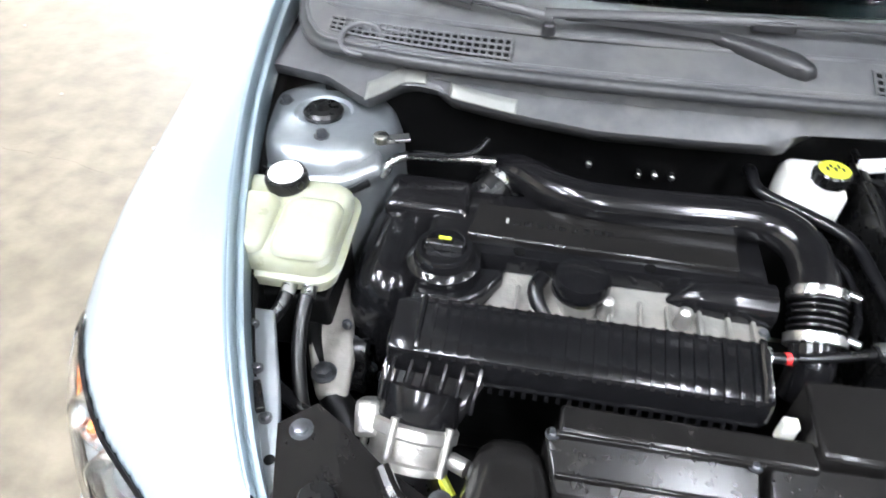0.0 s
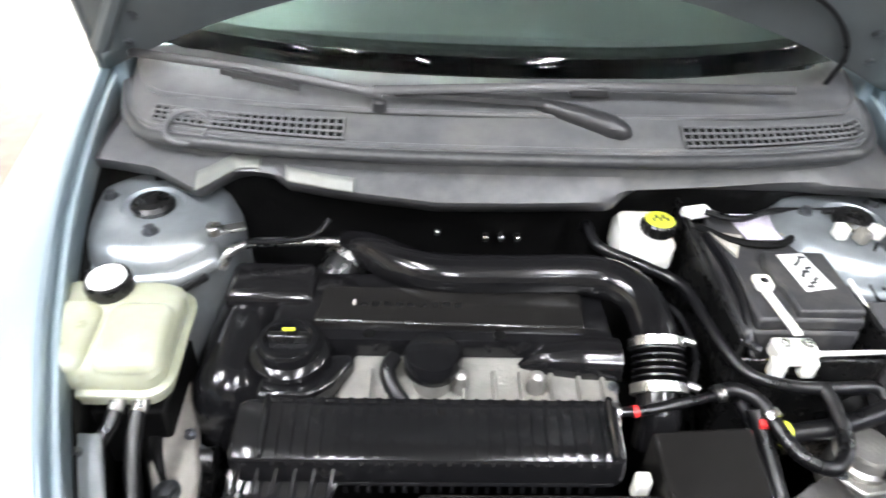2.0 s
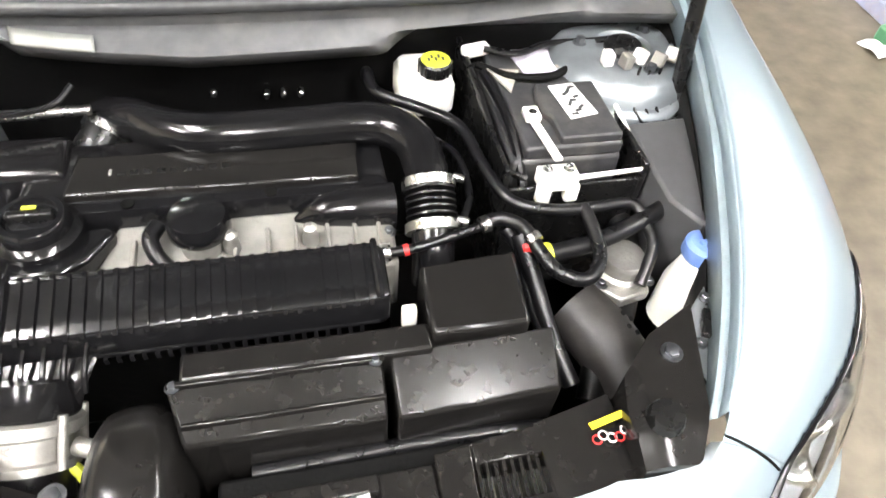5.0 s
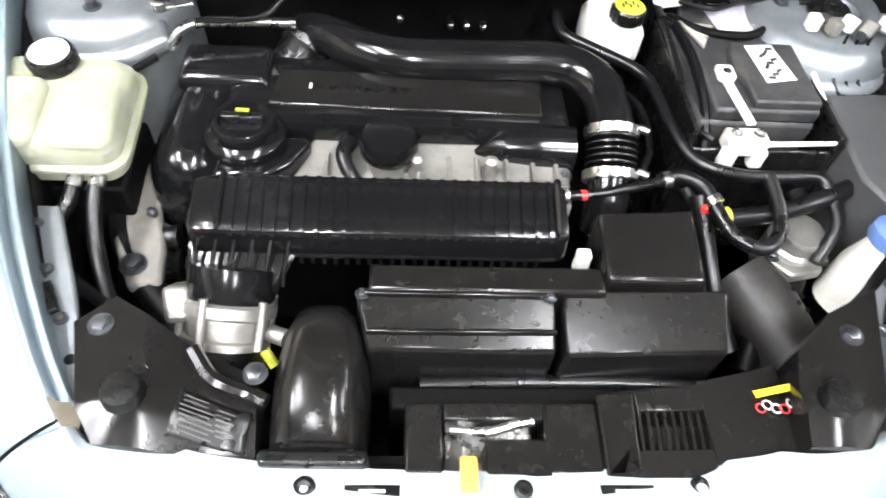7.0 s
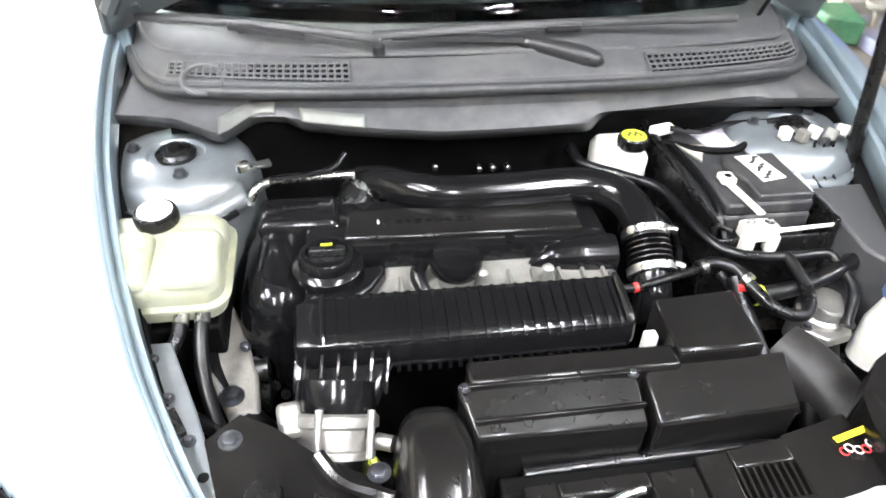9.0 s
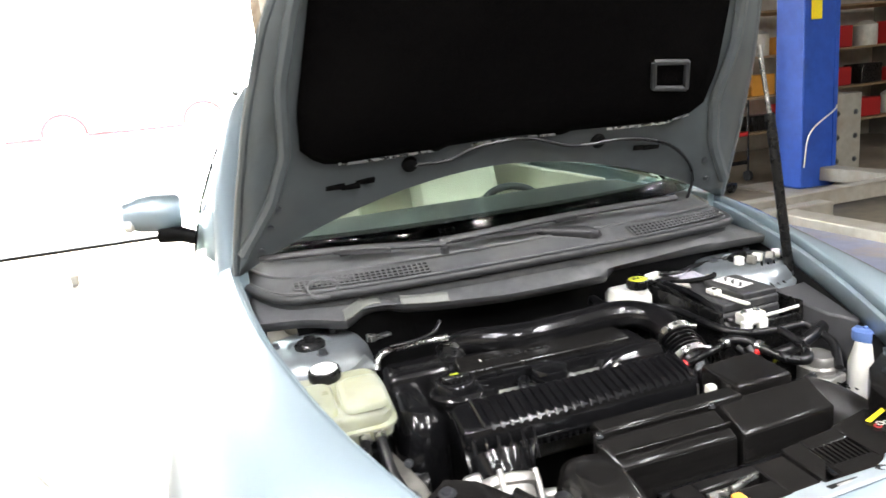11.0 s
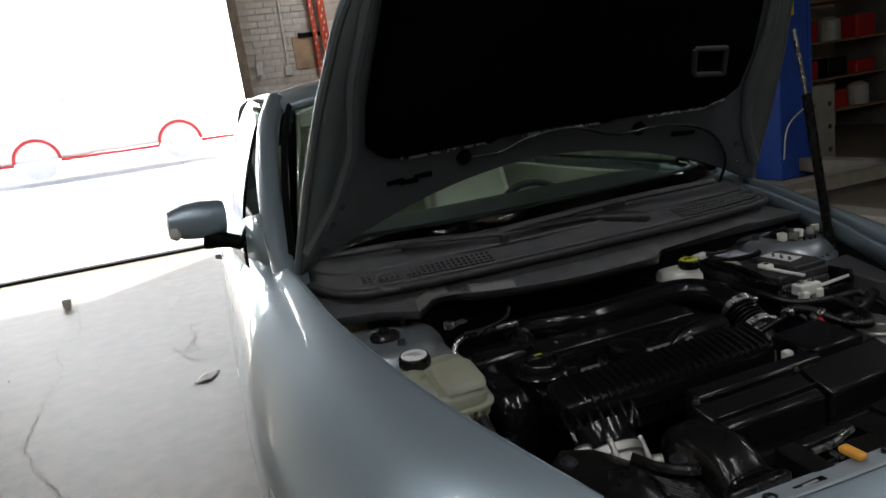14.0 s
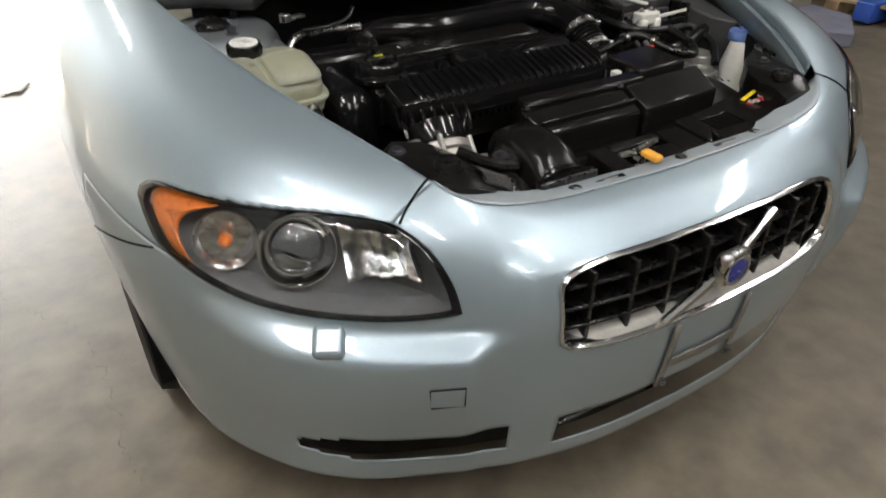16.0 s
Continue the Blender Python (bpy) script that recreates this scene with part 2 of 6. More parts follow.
class M:
    """Gathers vertices and faces of one part."""

    def __init__(self):
        self.v, self.f = [], []

    def add(self, verts, faces):
        o = len(self.v)
        self.v += [tuple(map(float, p)) for p in verts]
        self.f += [tuple(i + o for i in q) for q in faces]
        return self

    def box(self, c, s, m=None):
        c, s = Vector(tuple(map(float, c))), Vector(tuple(map(float, s))) / 2
        vs = [Vector((i * s.x, j * s.y, k * s.z)) for i in (-1, 1) for j in (-1, 1) for k in (-1, 1)]
        vs = [(m.to_3x3() @ p if m else p) + c for p in vs]
        return self.add(vs, [(0, 1, 3, 2), (4, 6, 7, 5), (0, 4, 5, 1), (2, 3, 7, 6), (0, 2, 6, 4), (1, 5, 7, 3)])

    def span(self, a, b):
        return self.box([(p + q) / 2 for p, q in zip(a, b)], [abs(q - p) for p, q in zip(a, b)])

    def lathe(self, prof, at=(0, 0, 0), axis=(0, 0, 1), n=28):
        """Turns a profile of (radius, height) round an axis."""
        q = Vector((0, 0, 1)).rotation_difference(Vector(axis).normalized())
        vs, fs = [], []
        for r, h in prof:
            for i in range(n):
                a = 2 * math.pi * i / n
                vs.append(q @ Vector((r * math.cos(a), r * math.sin(a), h)) + Vector(tuple(map(float, at))))
        for k in range(len(prof) - 1):
            for i in range(n):
                j = (i + 1) % n
                fs.append((k * n + i, k * n + j, (k + 1) * n + j, (k + 1) * n + i))
        if prof[0][0] > 0:
            fs.append(tuple(range(n))[::-1])
        if prof[-1][0] > 0:
            fs.append(tuple(range((len(prof) - 1) * n, len(prof) * n)))
        return self.add(vs, fs)

    def cyl(self, a, b, r, r2=None, n=20):
        d = Vector(b) - Vector(a)
        return self.lathe([(r, 0), (r if r2 is None else r2, d.length)], a, d, n)

    def tube(self, pts, r, n=14, steps=8, radii=None, smooth=True):
        """Sweeps a circle along a smooth curve through pts."""
        p = spline(pts, (len(pts) - 1) * steps + 1) if smooth and len(pts) > 2 else np.array(pts, float)
        rr = np.interp(np.linspace(0, 1, len(p)), np.linspace(0, 1, len(radii)), radii) if radii else [r] * len(p)
        t = Vector(p[1] - p[0]).normalized()
        u = t.orthogonal().normalized()
        vs, fs = [], []
        for k in range(len(p)):
            d = Vector(p[min(k + 1, len(p) - 1)] - p[max(k - 1, 0)]).normalized()
            u = (u - d * u.dot(d)).normalized()
            w = d.cross(u)
            for i in range(n):
                a = 2 * math.pi * i / n
                vs.append(Vector(p[k]) + float(rr[k]) * (math.cos(a) * u + math.sin(a) * w))
        for k in range(len(p) - 1):
            for i in range(n):
                j = (i + 1) % n
                fs.append((k * n + i, k * n + j, (k + 1) * n + j, (k + 1) * n + i))
        fs += [tuple(range(n))[::-1], tuple(range((len(p) - 1) * n, len(p) * n))]
        return self.add(vs, fs)

    def prism(self, poly, top, thick):
        """A plate over a plan outline; top is a height or a function of x, y."""
        h = top if callable(top) else (lambda x, y: top)
        n = len(poly)
        vs = [(x, y, h(x, y)) for x, y in poly] + [(x, y, h(x, y) - thick) for x, y in poly]
        area2 = sum(poly[i][0] * poly[(i + 1) % n][1] - poly[(i + 1) % n][0] * poly[i][1] for i in range(n))
        fs = [tuple(range(n)), tuple(range(2 * n - 1, n - 1, -1))] + [(i, i + n, (i + 1) % n + n, (i + 1) % n) for i in range(n)]
        if area2 < 0:
            fs = [f[::-1] for f in fs]
        return self.add(vs, fs)

    def grid(self, g, keep=None, flip=False):
        """A sheet over an array of points (rows, columns, 3)."""
        a, b = g.shape[:2]
        fs = []
        for i in range(a - 1):
            for j in range(b - 1):
                if keep is None or keep(i, j):
                    q = (i * b + j, i * b + j + 1, (i + 1) * b + j + 1, (i + 1) * b + j)
                    fs.append(q[::-1] if flip else q)
        return self.add(g.reshape(-1, 3), fs)

    def extrude(self, prof, x0, x1):
        """A profile of (y, z), closed, drawn out along x."""
        n = len(prof)
        vs = [(x0, y, z) for y, z in prof] + [(x1, y, z) for y, z in prof]
        return self.add(vs, [tuple(range(n)), tuple(range(2 * n - 1, n - 1, -1))] + [(i, i + n, (i + 1) % n + n, (i + 1) % n) for i in range(n)])

    def mesh(self, name, material, fix=True):
        me = bpy.data.meshes.new(name)
        me.from_pydata(self.v, [], self.f)
        if fix:
            bm = bmesh.new()
            bm.from_mesh(me)
            loose = [p for p in bm.verts if not p.link_faces]
            bmesh.ops.delete(bm, geom=loose, context='VERTS')
            bmesh.ops.remove_doubles(bm, verts=bm.verts, dist=1e-5)
            bmesh.ops.recalc_face_normals(bm, faces=bm.faces)
            bm.to_mesh(me)
            bm.free()
        me.polygons.foreach_set("use_smooth", [True] * len(me.polygons))
        me.set_sharp_from_angle(angle=radians(38))
        me.materials.append(material)
        return me


BASE = {}


def part(name, bm, material, parent=None, label="", bevel=0.0, solid=0.0, fix=True, at=None, seg=2):
    """One mesh object from gathered geometry, under a thing or a part."""
    ob = new(name, bm.mesh(name, material, fix) if isinstance(bm, M) else bm)
    if at:
        ob.location = at
    BASE[ob.name] = Vector(at or (0, 0, 0))
    if parent:
        ob.parent = parent
        ob.matrix_parent_inverse = Matrix.Translation(-BASE[parent.name])
    if label:
        ob["label"] = label
    if solid:
        md = ob.modifiers.new("solid", 'SOLIDIFY')
        md.thickness, md.offset = solid, -1
    if bevel:
        md = ob.modifiers.new("bevel", 'BEVEL')
        md.width, md.segments, md.limit_method, md.angle_limit = bevel, seg, 'ANGLE', radians(35)
        md.harden_normals = False
    return ob


def thing(name, label, category, group="", at=(0, 0, 0), kind=""):
    e = new(name)
    e.location = at
    BASE[e.name] = Vector(at)
    e.empty_display_size = .05
    return tagged(e, label, category, group, kind)


def plain(name, bm, material, label, category, kind="", group="", **kw):
    return tagged(part(name, bm, material, None, **kw), label, category, group, kind)


def seat_closer(ob, k):
    """Draws a whole thing in towards a point above the nose, so that it sits higher and further forward."""
    eye_ = Vector((-.108, -.974, 1.467))
    ob.matrix_world = Matrix.Translation(eye_ * (1 - k)) @ Matrix.Scale(k, 4) @ Matrix.Translation(ob.location)


def hexbolt(m, at, r=.008, h=.007, axis=(0, 0, 1)):
    m.lathe([(r * 1.5, 0), (r * 1.5, .002), (r * 1.5, .002)], at, axis, 14)
    q = Vector(axis).normalized()
    m.lathe([(r, .002), (r, h), (r * .8, h + .001)], at, axis, 6)
    return m



# ---- the garage ----
X0, X1, Y0, Y1, H = -5.2, 9.5, -7.0, 7.3, 4.0
DX0, DX1, DH = -4.25, -.22, 3.7
floor = plain("floor", M().span((X0, Y0, -.2), (X1, Y1 + .2, 0)), FLOOR, "stained tan concrete garage floor", "floor", "structure")
# east and south walls take the darkened copy of the block wall
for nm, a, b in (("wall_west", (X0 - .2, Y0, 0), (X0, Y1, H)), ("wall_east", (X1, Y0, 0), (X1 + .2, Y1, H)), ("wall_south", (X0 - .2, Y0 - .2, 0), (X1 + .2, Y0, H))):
    plain(nm, M().span(a, b), WALL if nm == "wall_west" else WALLDK, "cream painted block garage wall" if nm == "wall_west" else "darkened block garage wall", "wall", "structure")
w = M().span((X0 - .2, Y1, 0), (DX0, Y1 + .2, H)).span((DX1, Y1, 0), (X1 + .2, Y1 + .2, H)).span((DX0, Y1, DH), (DX1, Y1 + .2, H))
wall_n = plain("wall_north", w, WALL, "stained cream block wall with a wide doorway", "wall", "structure")
plain("ceiling", M().span((X0 - .2, Y0 - .2, H), (X1 + .2, Y1 + .2, H + .15)), CEIL, "dark garage ceiling boards", "ceiling", "structure")
for x in (DX0, DX1):
    s = 1 if x == DX0 else -1
    part("door_track", M().span((x - .04, Y1 - .09, 0), (x + .05, Y1 - .004, DH)).span((x + .052 * s - .01, Y1 - .13, 0), (x + .052 * s + .01, Y1 - .092, DH)), JAMB, wall_n, "weathered steel door track", bevel=.004)
part("sill_strip", M().span((DX0 + .06, Y1 - .06, 0), (DX1 - .06, Y1 + .10, .035)), MATTE, wall_n, "dark rubber threshold strip", bevel=.008)
part("patched_board", M().span((.42, Y1 - .03, 2.0), (.68, Y1 - .004, 2.39)), mat("bare_board", (.42, .30, .19), .85, 0, .3, 6, bump=.3), wall_n, "bare brown board patch", bevel=.004)
part("conduit", M().tube([(.31, Y1 - .03, 2.05), (.33, Y1 - .03, 2.8), (.35, Y1 - .03, H - .02)], .014), WHITEP, wall_n, "white painted conduit")
part("junction_box", M().span((.265, Y1 - .06, 1.94), (.355, Y1 - .013, 2.06)), WHITEP, wall_n, "white painted junction box", bevel=.008)
part("switch_box", M().span((-.075, Y1 - .06, 1.98), (-.005, Y1 - .013, 2.14)), WHITEP, wall_n, "white painted switch box", bevel=.008)
part("board_lintel", M().span((.50, Y1 - .05, 2.37), (.78, Y1 - .031, 2.43)), MATTE, wall_n, "charred dark board edge", bevel=.004)
# fixtures for the unseen tubes, wherever light was added
for _x, _y in TUBES:
    lamp = thing("tube_lamp", "unseen white twin fluorescent tube ceiling lamp", "lamp", "ceiling tube lamps", (_x, _y, 3.5))
    part("housing", M().span((_x - .045, _y - .78, 3.44), (_x + .045, _y + .78, 3.5)).cyl((_x, _y - .5, 3.5), (_x, _y - .5, H - .002), .008).cyl((_x, _y + .5, 3.5), (_x, _y + .5, H - .002), .008), WHITEP, lamp, bevel=.008)
    for d in (-.075, .075):
        part("tube", M().cyl((_x + d, _y - .75, 3.43), (_x + d, _y + .75, 3.43), .016, n=10), TUBEG, lamp, "glowing fluorescent tube")

# cracks and joints of the floor
rnd = random.Random(4)


def crack(name, pts, width):
    p = spline(pts, len(pts) * 14)
    m, left, right = M(), [], []
    for k, q in enumerate(p):
        d = p[min(k + 1, len(p) - 1)] - p[max(k - 1, 0)]
        nrm = np.array([-d[1], d[0]]) / (np.hypot(*d[:2]) + 1e-9)
        q = q[:2] + nrm * rnd.uniform(-.014, .014)
        wd = width * .24 * rnd.uniform(.15, 1.3)
        left.append((*(q + nrm * wd), .0025))
        right.append((*(q - nrm * wd), .0025))
    m.grid(np.array([left, right]))
    part(name, m, CRACK, floor, "dark jagged floor crack")


crack("crack", [(-.99, -.36), (-1.02, -.24), (-1.03, .01), (-1.06, .23), (-1.12, .35), (-1.2, .47), (-1.26, .58)], .007)
crack("crack", [(-1.26, .58), (-1.5, 1.1), (-1.8, 1.6), (-2.0, 2.11), (-2.05, 2.83), (-2.05, 3.27), (-2.19, 3.96), (-2.08, 4.22), (-2.22, 5.07), (-2.4, 5.9)], .013)
crack("crack", [(-.92, .64), (-1.26, .70), (-2.2, .84), (-4.4, 1.18)], .005)
crack("crack", [(-2.19, 3.9), (-2.62, 3.6), (-3.3, 3.3)], .010)
crack("crack", [(-2.10, 4.0), (-1.6, 4.25), (-1.1, 4.55), (-.6, 4.7)], .008)
crack("crack", [(-1.25, 3.77), (-1.23, 3.52), (-1.19, 3.05), (-1.01, 2.93)], .018)
crack("crack", [(-1.06, .23), (-.98, .12), (-.95, -.02)], .004)
crack("crack", [(-1.2, 3.4), (-1.28, 3.0), (-1.12, 2.8), (-1.0, 2.9)], .016)
crack("crack", [(-1.9, 3.6), (-1.5, 4.1), (-1.3, 4.9)], .008)
crack("crack", [(-3.6, 1.9), (-2.8, 2.6), (-2.0, 2.8)], .006)
crack("crack", [(-1.19, 3.05), (-1.32, 3.12), (-1.36, 3.3)], .014)
scraps = M()
for _ in range(70):
    x, y = rnd.uniform(-4, 5), rnd.uniform(-2.5, 4)
    r = rnd.uniform(.004, .012)
    scraps.box((x, y, .004 + r * .3), (r, r * rnd.uniform(.6, 1.6), r * .6), pose(0, 0, 0, 0, 0, rnd.uniform(0, 90)))
plain("floor_debris", scraps, GREYLBL, "pale grit and crumbs scattered over concrete floor", "debris", "stuff")

# crumpled paper and a bottle cap on the floor
g = np.array([[(-1.22 + .10 * i / 5 + .05 * j / 5, 2.41 + .12 * j / 5, .010 + .007 * math.sin(1.3 * i) * math.cos(1.1 * j + i)) for j in range(6)] for i in range(6)])
plain("crumpled_paper", M().grid(g), PAPER, "crumpled white paper scrap lying on concrete floor", "paper", solid=.002)
plain("floor_cup", M().lathe([(.03, .004), (.032, .01), (.04, .09), (.036, .09), (.029, .012)], (-2.33, 5.25, 0)), WHITEP, "small pale cup standing on floor near doorway", "cup")

# ---- the yard outside ----
yard = M()
ys = np.linspace(Y1 + .2, 60, 14)
xs = np.linspace(-45, 40, 14)
yard.grid(np.array([[(x, y, -.02 + .97 * min(1, max(0, (y - 8) / 4))) for y in ys] for x in xs]))
plain("ground", yard, OUTGROUND, "sunlit pale gravel yard outside", "ground", "structure")


def van():
    v = thing("parked_car", "white parked car with red lower trim outside", "car", at=(-2.5, 13.2, .95))
    prof = [(-2.4, .35), (-2.45, .8), (-2.2, 1.0), (-1.1, 1.1), (-.55, 1.6), (1.3, 1.66), (1.9, 1.1), (2.3, 1.0), (2.35, .4)]
    xx, y0, z0 = -2.5, 13.2, .95
    out = []
    for x, z in prof:
        out.append((x, z))
    m = M()
    n = len(out)
    m.add([(xx + x, y0, z0 + z) for x, z in out] + [(xx + x, y0 + 1.7, z0 + z) for x, z in out],
          [tuple(range(n)), tuple(range(2 * n - 1, n - 1, -1))] + [(i, i + n, (i + 1) % n + n, (i + 1) % n) for i in range(n)])
    part("body", m, VANW, v, bevel=.06)
    for cx in (-1.35, 1.25):
        part("wheel", M().lathe([(.20, -.1), (.31, -.1), (.31, .1), (.2, .1)], (xx + cx, y0 + .12, z0 + .31), (0, 1, 0)), VANW, v, "pale wheel")
        arc = [(xx + cx + .40 * math.cos(a), y0 - .02, z0 + .36 + .40 * math.sin(a)) for a in np.linspace(math.pi, 0, 9)]
        part("arch_trim", M().tube(arc, .028, 8), RED, v, "red wheel arch trim")
    for a, b in ((-.95, .85), (1.65, 2.3), (-2.4, -1.75)):
        part("sill_trim", M().span((xx + a, y0 - .03, z0 + .31), (xx + b, y0 + .02, z0 + .37)), RED, v, "red sill trim", bevel=.01)


van()


def tree(x, y, h, seed):
    r = random.Random(seed)
    t = thing("tree", "leafy green tree beyond the sunlit yard", "tree", "trees beyond the yard", (x, y, .9))
    m = M().tube([(x, y, .8), (x + .1, y, h * .4), (x - .1, y + .1, h * .8)], .12, 10, radii=[.16, .05])
    for k in range(6):
        a = r.uniform(0, 6.28)
        m.tube([(x, y, h * (.3 + .08 * k)), (x + math.cos(a) * .5, y + math.sin(a) * .5, h * (.45 + .08 * k)), (x + math.cos(a) * 1.1, y + math.sin(a) * 1.1, h * (.55 + .08 * k))], .03, 6, radii=[.05, .015])
    part("trunk", m, BARK, t)
    c = M()
    for _ in range(1400):
        a, e, q = r.uniform(0, 6.28), r.uniform(-1, 1), r.random() ** .4
        k = r.choice((.75, 1.0, 1.15))
        p = Vector((x + 1.6 * q * k * math.cos(a) * math.sqrt(1 - e * e), y + 1.6 * q * k * math.sin(a) * math.sqrt(1 - e * e), h * .72 + h * .33 * q * e * k))
        rot = Euler((r.uniform(0, 3), r.uniform(0, 3), r.uniform(0, 3)))
        s = r.uniform(.08, .2)
        c.add([p + rot.to_matrix() @ Vector(o) * s for o in ((-1, 0, 0), (0, -.5, .1), (1, 0, 0), (0, .5, .1))], [(0, 1, 2, 3)])
    part("crown", c, LEAF, t, fix=False)


for k, (x, y, h) in enumerate(((-9.6, 22, 4.6), (-12.5, 24, 5.5), (-15, 21, 5))):
    tree(x, y, h, k)

# added emissive sheet far outside, standing in for overexposed daylight
glow_mat = bpy.data.materials.new("glowing_backdrop")
glow_mat.use_nodes = True
glow_mat.node_tree.nodes["Principled BSDF"].inputs["Emission Color"].default_value = (1, 1, .98, 1)
glow_mat.node_tree.nodes["Principled BSDF"].inputs["Emission Strength"].default_value = 2.0
plain("backdrop", M().span((-60, 55, -1), (50, 55.2, 40)), glow_mat, "glowing white backdrop sheet standing in for bright daylight", "backdrop", "structure")

# weeds by the left of the doorway
wd = M()
rr = random.Random(9)
for _ in range(500):
    x, y = rr.uniform(-7.2, -4.6), rr.uniform(8.6, 11)
    z0 = -.02 + .97 * min(1, max(0, (y - 8) / 4))
    hgt, a = rr.uniform(.08, .4), rr.uniform(0, 6.28)
    dx, dy = .02 * math.cos(a), .02 * math.sin(a)
    wd.add([(x - dx, y - dy, z0), (x + dx, y + dy, z0), (x + dx * 2 + rr.uniform(-.1, .1), y + dy * 2 + rr.uniform(-.1, .1), z0 + hgt), (x, y, z0 + hgt * .9)], [(0, 1, 2, 3)])
plain("weeds", wd, LEAF, "tall green weeds by the doorway", "weeds", "stuff", fix=False)

# ---- two-post lift and clutter beyond the car ----
lift = thing("car_lift", "blue two-post car lift with worn steel arms", "lift", at=(5.2, 4.25, 0))
part("post", M().extrude([(4.05, .02), (4.05, 3.7), (4.42, 3.7), (4.42, .02)], 4.85, 5.25).span((5.25, 4.05, .02), (5.31, 4.10, 3.7)).span((5.25, 4.37, .02), (5.31, 4.42, 3.7)), LIFTBLUE, lift, bevel=.015)
part("carriage", M().span((5.27, 4.08, .05), (5.66, 4.4, .95)), LIFTGREY, lift, "worn beige steel carriage", bevel=.012)
for z in (.25, .5, .75):
    for x in (5.34, 5.58):
        part("bolt", hexbolt(M(), (x, 4.079, z), .02, .015, (0, -1, 0)), BOLT, lift)
part("warning_strip", M().span((4.93, 4.042, 1.72), (5.06, 4.049, 2.6)), YTAPE, lift, "yellow warning strip")
part("base_plate", M().span((4.6, 3.8, 0), (5.9, 4.7, .02)), LIFTGREY, lift, bevel=.004)
part("swing_arm", M().span((3.3, 3.05, .08), (5.3, 3.2, .22)).span((5.1, 3.05, .08), (5.3, 4.3, .22)), LIFTGREY, lift, "worn beige steel arm", bevel=.012)
part("cable", M().tube([(4.86, 4.03, .25), (4.9, 4.0, .6), (5.2, 4.0, .8), (5.26, 4.02, .85)], .008, 8), WHITEP, lift)

arm = thing("lift_arm", "worn blue steel lift ramp lying on floor", "lift arm", at=(3.3, 2.0, 0))
a_ = M().prism([(2.86, 2.85), (2.74, 1.25), (3.25, .75), (3.62, 1.0), (3.78, 2.85)], .085, .085)
part("plate", a_, RUSTBLUE, arm, bevel=.008)
part("channel", M().span((3.40, 1.3, .075), (3.62, 2.95, .16)), LIFTGREY, arm, "worn beige steel channel", bevel=.012)
part("cross_channel", M().span((2.9, 2.85, .03), (4.0, 3.0, .17)), LIFTGREY, arm, "worn beige steel channel", bevel=.012)
part("end_shoe", M().prism([(2.66, 2.9), (2.66, 2.62), (2.84, 2.5), (2.95, 2.86)], .16, .16), LIFTGREEN, arm, "green painted end shoe", bevel=.02)
part("shoe", M().span((2.60, .98, 0), (2.95, 1.10, .10)).span((2.62, 1.1, 0), (2.72, 1.3, .08)), LIFTGREEN, arm, "green painted foot", bevel=.015)
part("pad_post", M().lathe([(.03, 0), (.03, .13), (.075, .14), (.085, .16), (.08, .18), (.05, .175)], (2.79, 1.18, .05)), LIFTGREY, arm, "rusty round lifting pad")
part("pad_post", M().lathe([(.03, 0), (.03, .10), (.075, .11), (.085, .13), (.08, .15), (.05, .145)], (2.98, 2.62, .085)), LIFTGREY, arm, "rusty round lifting pad")
plain("rag", M().grid(np.array([[(2.52 + .04 * i, 1.12 + .03 * j, .015 + .01 * math.sin(2 * i + j)) for j in range(6)] for i in range(7)])), PAPER, "crumpled pale rag on concrete floor", "rag", solid=.002)


def pallet(x, y, z, rz):
    p = thing("pallet", "weathered wooden pallet lying on garage floor", "pallet", "wooden pallets", (x, y, z))
    for k in range(6):
        part("board", M().box((x - .5 + .2 * k, y, z + .12), (.11, .95, .02)), WOOD, p, bevel=.003)
    for k in range(3):
        part("bearer", M().box((x, y - .42 + .42 * k, z + .055), (1.15, .09, .11)), WOOD, p, bevel=.003)
    p.rotation_euler = (0, 0, radians(rz))
    return p


pallet(4.3, 1.35, 0, 12)
pallet(6.2, 1.6, 0, -8)
bin_ = plain("red_bin", M().prism([(5.0, 1.1), (5.55, 1.1), (5.6, 1.5), (4.95, 1.5)], .30, .14).span((4.93, 1.06, .29), (5.62, 1.54, .32)), RED, "red plastic parts bin on wooden pallet", "bin", bevel=.015)
plain("blue_beam", M().span((3.75, .95, .02), (4.9, 1.08, .15)), LIFTBLUE, "blue painted steel beam lying on floor", "beam", bevel=.012)


def rack_frame(x, y):
    t = thing("rack_upright", "orange steel pallet rack upright by wall", "rack upright", at=(x, y, 0))
    om = mat("orange_rack_paint", (.62, .075, .025), .45, 0, .15, 30, stain=(.30, .05, .03), stain_amount=.4)
    for px_, py, wd_ in ((x, y, .085), (x + .34, y, .085), (x - .10, y + .12, .05)):
        post = part("post", M().span((px_ - wd_ / 2, py - .035, 0), (px_ + wd_ / 2, py + .035, 3.75)), om, t, bevel=.006)
        for k in range(26):
            part("slot", M().box((px_ + .012 * (-1) ** k, py - .0365, 1.75 + .075 * k), (.014, .004, .038), pose(0, 0, 0, 0, 12, 0)), WHITEP, post, "pale slot")
    for z in (.35, 1.25, 2.28, 3.3):
        part("brace", M().span((x + .044, y - .02, z), (x + .296, y + .02, z + .045)), om, t, bevel=.004)
    part("foot_plate", M().span((x - .07, y - .07, 0), (x + .41, y + .07, .012)), om, t)


rack_frame(.80, 7.05)


